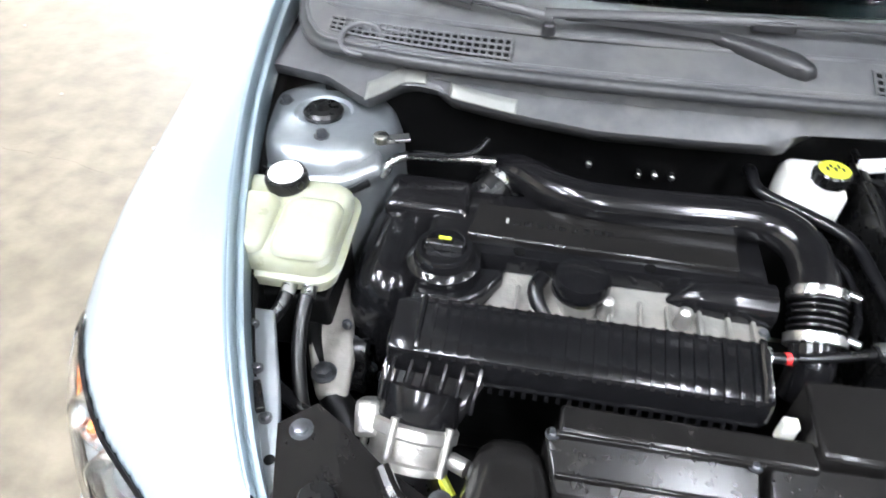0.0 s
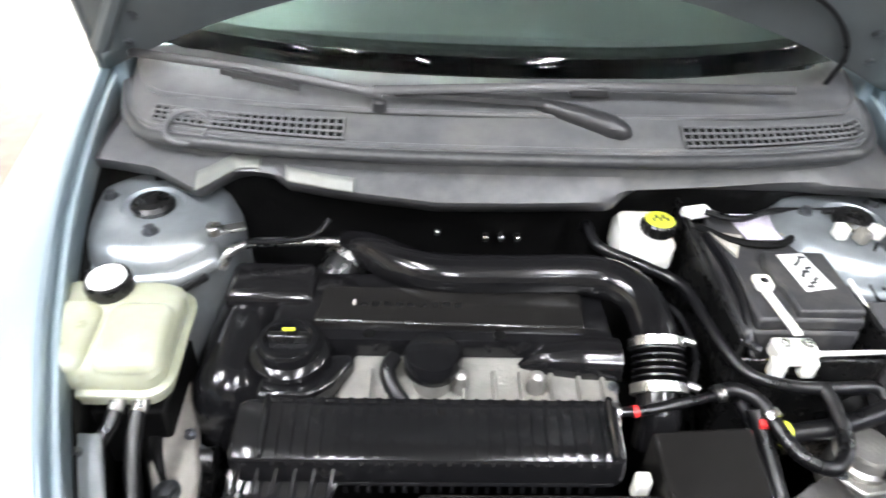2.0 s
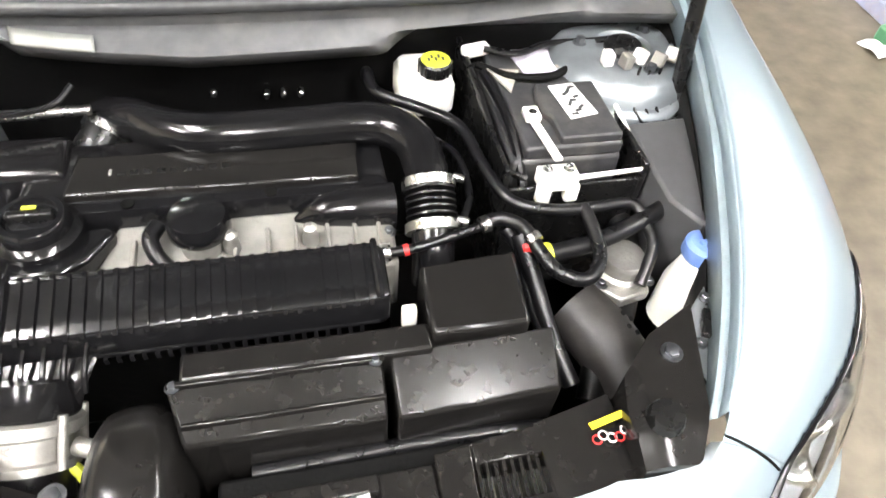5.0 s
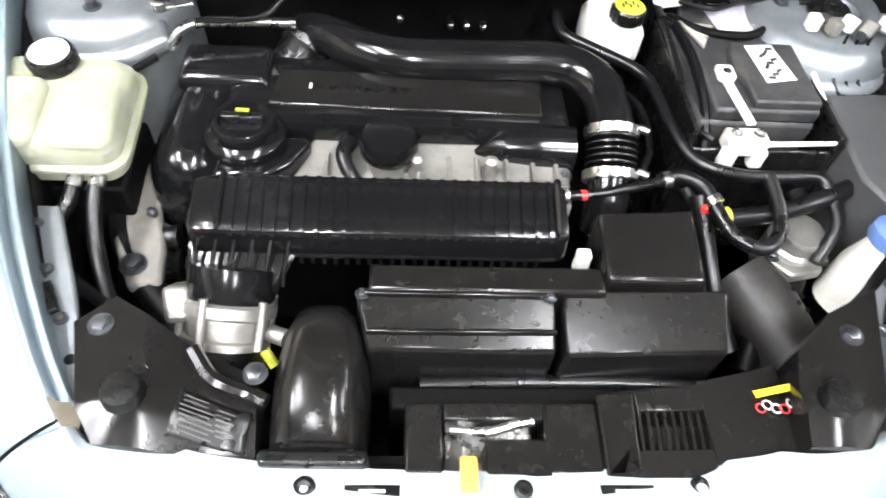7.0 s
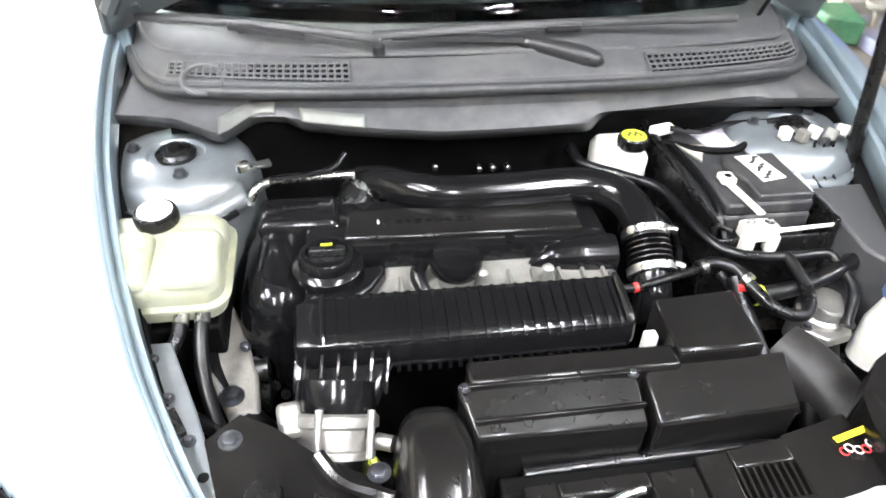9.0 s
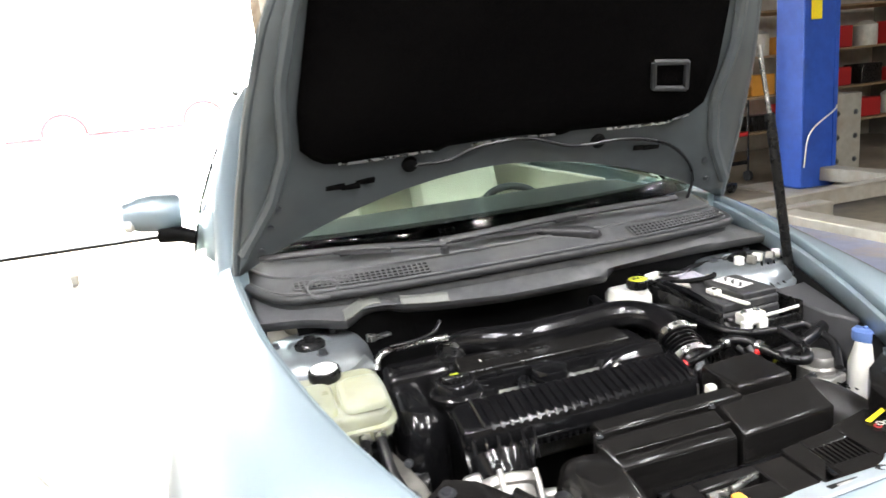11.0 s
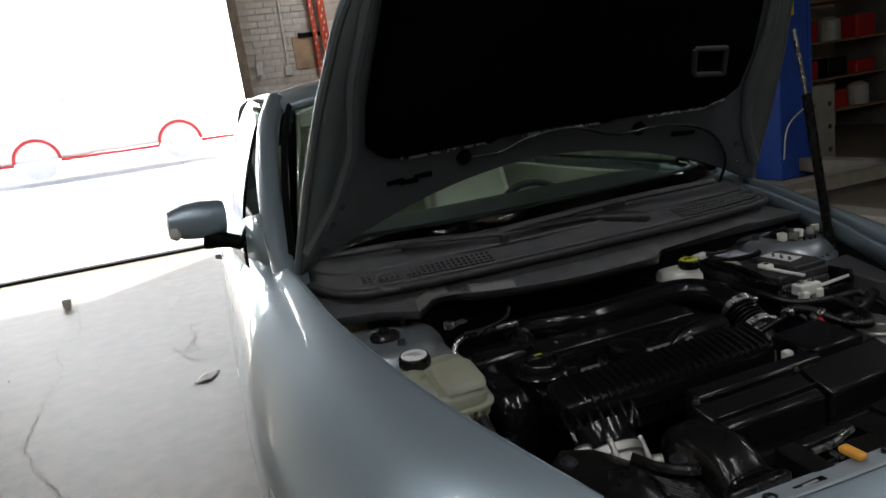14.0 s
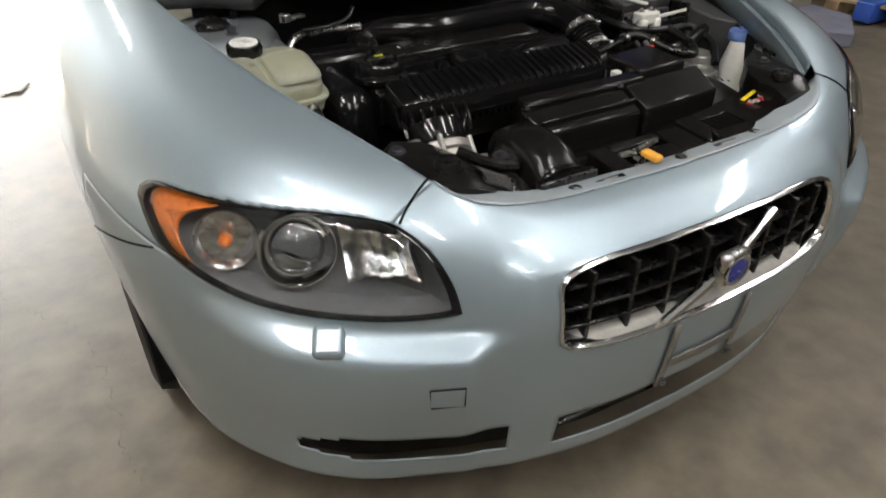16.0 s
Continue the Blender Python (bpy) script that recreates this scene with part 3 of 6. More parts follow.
def rack(x, y):
    t = thing("storage_rack", "dark cluttered wooden storage rack by wall", "rack", at=(x, y, 0))
    for dx in (-.95, .95):
        for dy in (-.3, .3):
            part("upright", M().span((x + dx - .03, y + dy - .03, 0), (x + dx + .03, y + dy + .03, 2.1)), WOOD, t, bevel=.004)
    for z in (.35, .85, 1.4, 2.0):
        part("shelf", M().span((x - .98, y - .34, z), (x + .98, y + .34, z + .03)), WOOD, t, bevel=.004)


rack(6.6, 6.7)
rack(8.6, 6.7)
bx = [("red_toolbox", RED, "red metal toolbox on storage rack", "toolbox"), ("white_drum", WHITEP, "white plastic drum on storage rack", "drum"), ("dark_crate", SATIN, "dark plastic crate on storage rack", "crate"), ("orange_case", ORANGE, "orange plastic case on storage rack", "case")]
rr = random.Random(12)
for cx in (6.6, 8.6):
    for z in (.38, .88, 1.43):
        for k in range(3):
            nm, m_, lb, ct = bx[rr.randrange(4)]
            x = cx - .6 + .6 * k
            if nm == "white_drum":
                plain(nm, M().lathe([(.15, 0), (.16, .02), (.16, .3), (.1, .34), (.06, .36)], (x, 6.65, z)), m_, lb, ct)
            else:
                plain(nm, M().span((x - .2, 6.5, z), (x + .2, 6.85, z + rr.uniform(.2, .34))), m_, lb, ct, bevel=.02)


def tool_cart(x, y):
    t = thing("tool_cart", "black and red wheeled tool cart", "cart", at=(x, y, 0))
    for k in range(3):
        part("tray", M().span((x - .28, y - .2, .2 + .33 * k), (x + .28, y + .2, .25 + .33 * k)), RED if k == 1 else SATIN, t, bevel=.01)
    for dx in (-.27, .27):
        for dy in (-.19, .19):
            part("post", M().cyl((x + dx, y + dy, .12), (x + dx, y + dy, .95), .012), SATIN, t)
            part("castor", M().lathe([(.03, -.02), (.06, -.02), (.06, .02), (.03, .02)], (x + dx, y + dy, .064), (1, 0, 0)), TYRE, t)
    part("handle", M().tube([(x - .27, y - .2, .95), (x - .38, y - .2, 1.0), (x - .38, y + .2, 1.0), (x - .27, y + .2, .95)], .012, 8), BRIGHT, t)
    return t


tool_cart(4.75, 5.2)
tj = thing("transmission_jack", "black steel transmission jack on floor", "jack", at=(4.15, 4.7, 0))
part("column", M().cyl((4.15, 4.7, .1), (4.15, 4.7, 1.5), .05), MATTE, tj)
part("base", M().span((3.9, 4.45, .04), (4.4, 4.95, .12)), SATIN, tj, bevel=.02)
part("head_ring", M().tube([(4.0, 4.6, 1.5), (3.9, 4.6, 1.72), (4.15, 4.6, 1.85), (4.4, 4.6, 1.72), (4.3, 4.6, 1.5)], .015, 8), MATTE, tj)
for dx in (-.2, .2):
    part("castor", M().lathe([(.02, -.02), (.05, -.02), (.05, .02), (.02, .02)], (4.15 + dx, 4.5, .054), (1, 0, 0)), TYRE, tj)

# ---- the car: body shell ----
car = thing("car", "light blue hardtop car with its hood propped open", "car", at=(0, 1.0, 0))
NS, NV = 221, 97
GRID = body_points(NS, NV)


def surf(s, v, off=0.0):
    """A point of the half body surface, off metres outward."""
    a, b = min(max(s, 0), .99999) * (NS - 1), min(max(v, 0), .99999) * (NV - 1)
    i, j = int(a), int(b)
    p, q = a - i, b - j
    g = GRID[i:i + 2, j:j + 2]
    pt = (1 - p) * ((1 - q) * g[0, 0] + q * g[0, 1]) + p * ((1 - q) * g[1, 0] + q * g[1, 1])
    nrm = np.cross(g[1, 0] - g[0, 0], g[0, 1] - g[0, 0])
    nrm = -nrm / (np.linalg.norm(nrm) + 1e-12)
    if nrm[0] * .5 - nrm[1] < 0:
        nrm = -nrm
    return pt + off * nrm


LAMP = [(.380, .409), (.381, .378), (.397, .347), (.444, .322), (.505, .292), (.557, .243), (.604, .209), (.637, .201), (.679, .25), (.714, .36),
        (.732, .464), (.728, .488), (.677, .511), (.615, .524), (.563, .532), (.516, .532), (.473, .522), (.439, .505), (.412, .485), (.394, .446)]


def inside(poly, x, y):
    r = False
    for (x1, y1), (x2, y2) in zip(poly, poly[1:] + poly[:1]):
        if (y1 > y) != (y2 > y) and x < (x2 - x1) * (y - y1) / (y2 - y1) + x1:
            r = not r
    return r


def in_grille(x, z, k=1.0):
    return (abs(x) / (.333 * k)) ** 6 + (abs(z - .582) / (.077 * k)) ** 6 < 1


def slots(s, v):
    return (s > .85 and .856 < v < .95) or (.61 < s < .80 and .84 < v < .925) or (.54 < s <= .61 and .84 + (.61 - s) * .45 < v < .925 - (.61 - s) * .3)


WHEEL_Y, WHEEL_R = .025, .317


def zone(i, j):
    """Which panel a face of the shell belongs to."""
    s, v = (i + .5) / (NS - 1), (j + .5) / (NV - 1)
    p = surf(s, v)
    if math.hypot(p[1] - WHEEL_Y, p[2] - WHEEL_R) < .343 and s < .40:
        return ""
    if inside(LAMP, s, v):
        return ""
    if s > .72 and in_grille(p[0], p[2]):
        return ""
    if s > .5 and slots(s, v):
        return ""
    return "fender" if (s < .63 and v < .5) or s < .285 else "bumper"


ZONES = [[zone(i, j) for j in range(NV - 1)] for i in range(NS - 1)]
for sx in (-1, 1):
    m = M().grid(GRID * [sx, 1, 1], lambda i, j: ZONES[i][j] == "fender")
    lip = np.array([[surf(s, 0) * [sx, 1, 1] + np.array(o) for o in ((0, 0, 0), (-.003 * sx, .0, -.004), (-.006 * sx, .002, -.022))] for s in np.linspace(0, .6, 50)])
    m.grid(lip)
    part("fender", m, PAINT, car, solid=.0015)
    m = M()
    flange = np.array([[surf(s, 0) * [sx, 1, 1] + np.array(o) for o in ((-.007 * sx, .002, -.020), (-.017 * sx, .004, -.024), (-.019 * sx, .005, -.070))] for s in np.linspace(0, .6, 50)])
    part("fender_flange", m.grid(flange), PAINT_IN, car, solid=.002)
bump = M().grid(GRID * [-1, 1, 1], lambda i, j: ZONES[i][j] == "bumper").grid(GRID, lambda i, j: ZONES[i][j] == "bumper")
part("bumper", bump, PAINT, car, solid=.002)
lip = [surf(s, 0) for s in np.linspace(.632, 1, 34)]
lip = [p * [-1, 1, 1] for p in lip] + lip[::-1][1:]
deep = [min(1, max(.12, (s_ - .64) / .09)) for s_ in np.linspace(.632, 1, 34)]
deep = deep + deep[::-1][1:]
part("slam_panel", M().grid(np.array([[p + np.array((0, 0, .0005)), p + np.array((-p[0] * .03 * f, .012 * f, -.004)), p + np.array((-p[0] * .10 * f, .05 * f, -.012)), p + np.array((-p[0] * .10 * f, .054 * f, -.05))] for p, f in zip(lip, deep)])), SLAM, car, "dusty painted slam panel", solid=.002)

for sx in (-1, 1):
    # seams
    part("panel_seam", M().tube([surf(.625 + .0026 * k, .038 * k, .0) * [sx, 1, 1] for k in range(6)], .0022, 6), MATTE, car)
    part("panel_seam", M().tube([surf(s, .635 - 1.09 * (s - .287), .0005) * [sx, 1, 1] for s in np.linspace(.287, .404, 8)], .0022, 6), MATTE, car)
    # wheel
    wh = part("wheel", M().lathe([(.10, -.105), (.215, -.105), (.225, -.09), (.225, .09), (.215, .1), (.12, .085)], (sx * .812, WHEEL_Y, WHEEL_R), (sx, 0, 0), 40), MATTE, car)
    part("tyre", M().lathe([(.222, -.10), (.27, -.108), (.305, -.098), (.316, -.07), (.317, 0), (.316, .07), (.305, .098), (.27, .108), (.222, .10)], (sx * .812, WHEEL_Y, WHEEL_R), (sx, 0, 0), 48), TYRE, wh, "black rubber tyre")
    rim = M().lathe([(.226, .075), (.226, .098), (.214, .098), (.205, .07)], (sx * .812, WHEEL_Y, WHEEL_R), (sx, 0, 0), 40).lathe([(.05, .06), (.05, .09), (.02, .095)], (sx * .812, WHEEL_Y, WHEEL_R), (sx, 0, 0))
    for k in range(5):
        a = 2 * math.pi * k / 5
        rim.tube([(sx * .892, WHEEL_Y + .03 * math.cos(a), WHEEL_R + .03 * math.sin(a)), (sx * .894, WHEEL_Y + .21 * math.cos(a), WHEEL_R + .21 * math.sin(a))], .022, 8)
    part("rim", rim, BRIGHT, wh, "silver alloy rim")
    arch = np.array([[(sx * x, WHEEL_Y + .345 * math.cos(a), WHEEL_R + .345 * math.sin(a)) for x in (.56, .72, .905)] for a in np.linspace(-.3, 3.44, 24)])
    part("wheel_liner", M().grid(arch), MATTE, car, solid=.003)

# headlamps
CEN = (.56, .37)


def shrink(k):
    return [(CEN[0] + (s - CEN[0]) * k, CEN[1] + (v - CEN[1]) * k) for s, v in LAMP]


for sx in (-1, 1):
    F = [sx, 1, 1]
    hl = part("headlamp", M().grid(np.array([[surf(s, v, o) * F for s, v in (spl + spl[:1])] for spl, o in ((spline([*map(list, shrink(1.022)), list(shrink(1.022)[0])], 90).tolist(), .001), (spline([*map(list, shrink(1.0)), list(shrink(1.0)[0])], 90).tolist(), .004), (spline([*map(list, shrink(.955)), list(shrink(.955)[0])], 90).tolist(), .006), (spline([*map(list, shrink(.94)), list(shrink(.94)[0])], 90).tolist(), -.006))])), GLOSS, car, "black edged clear headlamp", solid=.003)
    rings = [(.97, .0), (.93, -.02), (.82, -.045), (.5, -.055), (.02, -.055)]
    sm = spline([*map(list, LAMP), list(LAMP[0])], 90)
    ringpt = lambda k, o: [surf(CEN[0] + (s - CEN[0]) * k, CEN[1] + (v - CEN[1]) * k, o) * F for s, v in sm]
    part("bezel", M().grid(np.array([ringpt(k, o) for k, o in rings])), LAMPGREY, hl, "dark grey lamp bezel")
    lens = part("lens", M().grid(np.array([ringpt(k, o) for k, o in ((.985, .002), (.9, .005), (.7, .008), (.4, .010), (.15, .010), (.01, .010))])), CLEAR, hl, "clear lens", solid=.002)
    lens.visible_shadow = False
    out = lambda s, v: Vector(surf(s, v, 1.0) * F - surf(s, v, 0) * F)

    def bowl(name, s, v, r, material, depth=-.05, deep=.03, label=""):
        c = Vector(surf(s, v, depth) * F)
        ax = (out(s, v) * .45 + Vector((0, -1, .12))).normalized()
        m_ = M().lathe([(.012, -deep), (r * .7, -deep * .75), (r * .95, -deep * .2), (r, .0), (r * 1.05, .012), (r * 1.10, .012), (r * 1.10, -.01)], c + ax * .02, ax, 32)
        return part(name, m_, material, hl, label), c + ax * .02, ax

    _, c, ax = bowl("projector_ring", .546, .371, .054, CHROME, label="chrome projector ring")
    part("projector_lens", M().lathe([(.042, .0), (.038, .011), (.025, .020), (.009, .0245), (.001, .025)], c - ax * .004, ax, 28), PROJ, hl, "round glass projector lens")
    _, c, ax = bowl("turn_bowl", .468, .419, .044, LAMPCH, -.045, label="chrome indicator bowl")
    part("bulb", M().lathe([(.008, -.01), (.011, .0), (.011, .012), (.005, .02), (.001, .021)], c, ax, 16), AMBER, hl, "amber bulb")
    hb = M().grid(np.array([[surf(.583 + .074 * a + .032 * b, .252 + .155 * b - .038 * a, -.04 + .028 * (2 * abs(a - .5)) ** 2 + .022 * (2 * abs(b - .5)) ** 2 - .012 * (int(a * 5) % 2)) * F for b in np.linspace(0, 1, 12)] for a in np.linspace(0, 1, 16)]))
    part("high_beam_reflector", hb, LAMPCH, hl, "faceted chrome reflector", solid=.002)
    amber = [(.388, .409), (.390, .382), (.405, .354), (.446, .332), (.466, .326), (.450, .352), (.434, .385), (.428, .425), (.436, .47), (.452, .508), (.424, .490), (.402, .45)]
    cen = (.414, .405)
    am = spline([*map(list, amber), list(amber[0])], 50)
    part("side_marker", M().grid(np.array([[surf(cen[0] + (s - cen[0]) * k, cen[1] + (v - cen[1]) * k, o) * F for s, v in am] for k, o in ((1, -.008), (.7, -.006), (.3, -.006), (.02, -.006))])), AMBER, hl, "amber side marker", solid=.002)
    # lamp washer cover, tow-hook cover
    cov = lambda s0, s1, v0, v1, o: M().grid(np.array([[surf(s0 + (s1 - s0) * (.5 - .5 * math.cos(math.pi * a)), v0 + (v1 - v0) * (.5 - .5 * math.cos(math.pi * b)), o * min(1, 8 * min(a, 1 - a), 8 * min(b, 1 - b)) + .0005) * F for b in np.linspace(0, 1, 13)] for a in np.linspace(0, 1, 13)]))
    q_ = Vector(surf(.598, .575, .006) * F)
    o_ = out(.598, .575)
    wm = o_.to_track_quat('Y', 'Z').to_matrix().to_4x4()
    if sx < 0:
        part("lamp_washer_cover", M().box(q_, (.048, .030, .050), wm), PAINT, car, bevel=.009, seg=3)
    if sx < 0:
        part("tow_cover", cov(.694, .734, .665, .717, .002), PAINT, car, solid=.002)
        part("tow_cover_seam", M().tube([surf(s, v, .001) * F for s, v in ((.694, .665), (.734, .663), (.735, .716), (.696, .720), (.694, .665))], .0015, 6, smooth=False), MATTE, car)

# grille: chrome frame, grid bars, badge
NOSE = GRID[int(NS * .70):].reshape(-1, 3)


def front_y(x, z):
    """Depth of the nose at a width and a height."""
    d = (NOSE[:, 0] - abs(x)) ** 2 + (NOSE[:, 2] - z) ** 2
    k = np.argsort(d)[:14]
    wt = 1 / (d[k] + 6e-5)
    return float((NOSE[k, 1] * wt).sum() / wt.sum())


def ring_pts(k, off):
    out_ = []
    for a in np.linspace(0, 2 * math.pi, 73):
        c, s = math.cos(a), math.sin(a)
        r = 1 / (abs(c) ** 6 + abs(s) ** 6) ** (1 / 6)
        x, z = .333 * k * r * c, .582 + (.077 + (k - 1) * .30) * r * s
        out_.append((x, front_y(x, z) + off, z))
    return out_


gr = part("grille", M().grid(np.array([ring_pts(1.018, .003), ring_pts(1.014, -.004), ring_pts(1.0, -.005), ring_pts(.986, .002), ring_pts(.980, .03)])), CHROME, car, "chrome framed black grid grille", solid=.002)
part("backing", M().span((-.33, -.80, .50), (.33, -.795, .66)), MATTE, gr)
for x in np.linspace(-.275, .275, 8):
    y = front_y(x, .58)
    part("grille_bar", M().span((x - .004, y + .012, .512), (x + .004, y + .06, .650)), SATIN, gr, bevel=.002)
for z in (.545, .582, .618):
    part("grille_bar", M().grid(np.array([[(x, front_y(x, z) + o, z + dz) for x in np.linspace(-.318, .318, 30)] for o, dz in ((.014, .003), (.014, -.003), (.06, -.003))])), SATIN, gr, solid=.003)
part("grille_base", M().grid(np.array([[(x, front_y(x, .55) + o, z) for x in np.linspace(-.30, .30, 30)] for o, z in ((.004, .512), (.05, .528))])), GREYLBL, gr, "dusty grey lower ledge", solid=.003)
FY = front_y(0, .585)
part("diagonal_bar", M().tube([(-.135, front_y(.13, .52) - .004, .512), (.0, front_y(0, .582), .582), (.125, front_y(.13, .64) - .002, .648)], .0095, 8), CHROME, gr, "chrome diagonal bar")
part("badge", M().span((-.034, FY - .02, .553), (.034, FY + .004, .621)), BRIGHT, gr, "square chrome badge with blue disc", bevel=.008)
part("badge_disc", M().lathe([(.0235, 0), (.0235, .003), (.018, .005)], (0, FY - .02, .587), (0, -1, 0)), EMB, gr, "plain blue disc")
part("badge_ring", M().lathe([(.024, 0), (.024, .004), (.030, .004), (.030, 0)], (0, FY - .02, .587), (0, -1, 0)), CHROME, gr)
# number plate bracket, lower openings
strip = lambda x0, x1, z0, z1: M().grid(np.array([[(x, front_y(x, z) - .007, z) for x in np.linspace(x0, x1, 5)] for z in np.linspace(z0, z1, 9)]))
br = part("plate_bracket", strip(-.099, -.084, .33, .49), ALUG, car, "bent bare aluminium plate bracket", solid=.004)
part("bracket_arm", strip(.084, .099, .33, .49), ALUG, br, solid=.004)
part("bracket_bar", strip(-.083, .083, .378, .402), ALUG, br, solid=.004)
for x in (-.09, .09):
    part("screw", hexbolt(M(), (x, front_y(x, .345) - .008, .345), .006, .008, (0, -1, 0)), BOLT, br)
part("lower_backing", M().grid(np.array([[surf(s, v, -.05) * [sx_, 1, 1] for sx_, s in ([(-1, q) for q in np.linspace(.5, 1, 24)] + [(1, q) for q in np.linspace(1, .5, 24)])] for v in (.80, .9, .995)])), MATTE, car, solid=.003)
for z in (.268, .292):
    part("lower_slat", M().grid(np.array([[(x, -.855 + .10 * abs(x) ** 2 + o, z) for x in np.linspace(-.30, .30, 20)] for o in (0, .03)])), SATIN, car, solid=.004)

# doors and quarters
def side(y0, y1, n=20, nv=40):
    g = np.zeros((n, nv, 3))
    for i, y in enumerate(np.linspace(y0, y1, n)):
        b = .02 * max(0, (y - 2.2) / 1.5) ** 2 * 8
        t, w_, l = np.array([.775 + .085 * min(1, max(0, y - .75) / .35) - b, y, 1.0 - .01 * min(1, max(0, y - .75) / .35)]), np.array([.945 - b, y, .66]), np.array([.905 - b, y, .22])
        for j in range(nv):
            u = j / (nv - 1)
            if u < .5:
                q = u * 2
                g[i, j] = (1 - q) ** 3 * t + 3 * q * (1 - q) ** 2 * (t + [.04, 0, -.01]) + 3 * q * q * (1 - q) * (w_ + [-.01, 0, .20]) + q ** 3 * w_
            else:
                q = u * 2 - 1
                g[i, j] = w_ + (l - w_) * [q * q, 0, q]
    return g


for sx in (-1, 1):
    d = part("door", M().grid(side(.758, 2.05) * [sx, 1, 1]), PAINT, car, solid=.002)
    part("door_handle", M().span((sx * .92, 1.75, .80), (sx * .95, 1.93, .825)), PAINT, d, bevel=.008)
    q = side(2.058, 3.75, 30, 44)
    part("quarter_panel", M().grid(q * [sx, 1, 1], lambda i, j: math.hypot(q[i, j, 1] - 2.64, q[i, j, 2] - .317) > .345), PAINT, car, solid=.002)
    whr = part("wheel", M().lathe([(.03, .0), (.04, .09), (.20, .07), (.225, .10), (.225, -.09), (.1, -.1)], (sx * .79, 2.64, WHEEL_R), (sx, 0, 0), 36), BRIGHT, car)
    part("tyre", M().lathe([(.222, -.10), (.30, -.10), (.317, -.07), (.317, .07), (.30, .10), (.222, .10)], (sx * .79, 2.64, WHEEL_R), (sx, 0, 0), 40), TYRE, whr)
    part("a_pillar", M().tube([(sx * .765, .33, .925), (sx * .746, .62, 1.145), (sx * .684, .95, 1.343), (sx * .612, 1.20, 1.450)], .04, 14, radii=[.034, .037, .037, .037]), PAINT, car)
    part("pillar_trim", M().tube([(sx * .735, .40, 1.01), (sx * .69, .66, 1.185), (sx * .62, .95, 1.355), (sx * .555, 1.17, 1.452)], .012, 8), MATTE, car)
    part("mirror_sail", M().add([(sx * .77, .40, .985), (sx * .862, .70, .985), (sx * .835, .66, 1.10), (sx * .785, .56, 1.12)], [(0, 1, 2, 3)]), PAINT, car, "painted mirror corner", solid=.008)
    gl = np.zeros((30, 14, 3))
    for i_, k in enumerate(np.linspace(0, 1, 30)):
        for j_, u in enumerate(np.linspace(0, 1, 14)):
            arc_ = 1 + .12 * math.sin(math.pi * min(1, k * 1.25)) - 1.35 * max(0, k - .55) ** 2
            yp = .47 + .74 * u ** 1.05
            mix = min(1, k * 6)
            xg = (.852 - .20 * u ** 1.6) * (1 - mix) + (.885 - .02 * k - .205 * u ** 1.6) * mix
            gl[i_, j_] = (sx * xg, yp + (2.55 - .12 * u - yp) * k, .985 + u * .455 * arc_)
    sg = part("side_window", M().grid(gl), GLASS, car, "frameless side window", solid=.003)
    sg.visible_shadow = False
    mi = part("door_mirror", M().lathe([(.001, -.10), (.045, -.095), (.066, -.05), (.072, 0), (.066, .06), (.058, .07), (.001, .071)], (sx * .955, .70, 1.118), (-sx * .97, .10, -.06), 24), PAINT, car, "blue door mirror housing")
    mi.data.transform(Matrix.Translation((sx * .955, .70, 1.118)) @ Matrix.Diagonal((1, .75, .82, 1)) @ Matrix.Translation((-sx * .955, -.70, -1.118)))
    part("mirror_base", M().tube([(sx * .95, .70, 1.058), (sx * .88, .68, 1.04), (sx * .80, .66, 1.005)], .024, 10, radii=[.034, .022, .026]), MATTE, mi, "black mirror foot")
    part("mirror_indicator", M().lathe([(.001, .0), (.022, .004), (.03, .02), (.024, .03)], (sx * 1.052, .676, 1.098), (-sx, .3, 0), 16), WHITEP, mi, "clear indicator lens")
ROOF = [(1.10, .60, 1.425, 1.478), (1.16, .615, 1.452, 1.505), (1.35, .645, 1.478, 1.54), (1.65, .672, 1.490, 1.558), (2.0, .682, 1.478, 1.548), (2.32, .685, 1.425, 1.50),
        (2.6, .69, 1.32, 1.40), (2.85, .70, 1.18, 1.25), (3.08, .72, 1.03, 1.07), (3.16, .73, 1.0, 1.02)]


def roof_rows(n, m):
    """Rows of the hard top from the windscreen header to the boot lid."""
    r = spline(ROOF, n)
    return np.array([[(a * hw, y - .055 * (1 - a * a) * max(0, 1 - i / (n * .25)), ze + (zc_ - ze) * (1 - abs(a) ** 2.4)) for a in np.linspace(-1, 1, m)] for i, (y, hw, ze, zc_) in enumerate(r)])


RF = roof_rows(61, 25)
behind = lambda i, j: 34 < i < 55 and 3 < j < 20
top_ = part("hard_top", M().grid(RF, lambda i, j: not behind(i, j)), PAINT, car, "light blue folding hard top", solid=.028)
part("roof_seam", M().tube([RF[30, j] + np.array([0, 0, .001]) for j in range(25)], .003, 6, steps=1, smooth=False), MATTE, top_, "dark roof joint")
rwin = part("rear_window", M().grid(RF - np.array([0, 0, .008]), behind), GLASS, top_, "tinted rear window", solid=.004)
rwin.visible_shadow = False
part("headliner", M().grid(RF[1:34, 1:24] - np.array([0, 0, .045])), SEATM, top_, "beige headliner", solid=.004)
for sx in (-1, 1):
    rail = [RF[i, 24 if sx > 0 else 0] + np.array([sx * .004, 0, -.012]) for i in range(2, 50)]
    part("roof_gutter", M().tube(rail, .010, 8, steps=1, smooth=False), MATTE, top_, "black rubber roof seal")
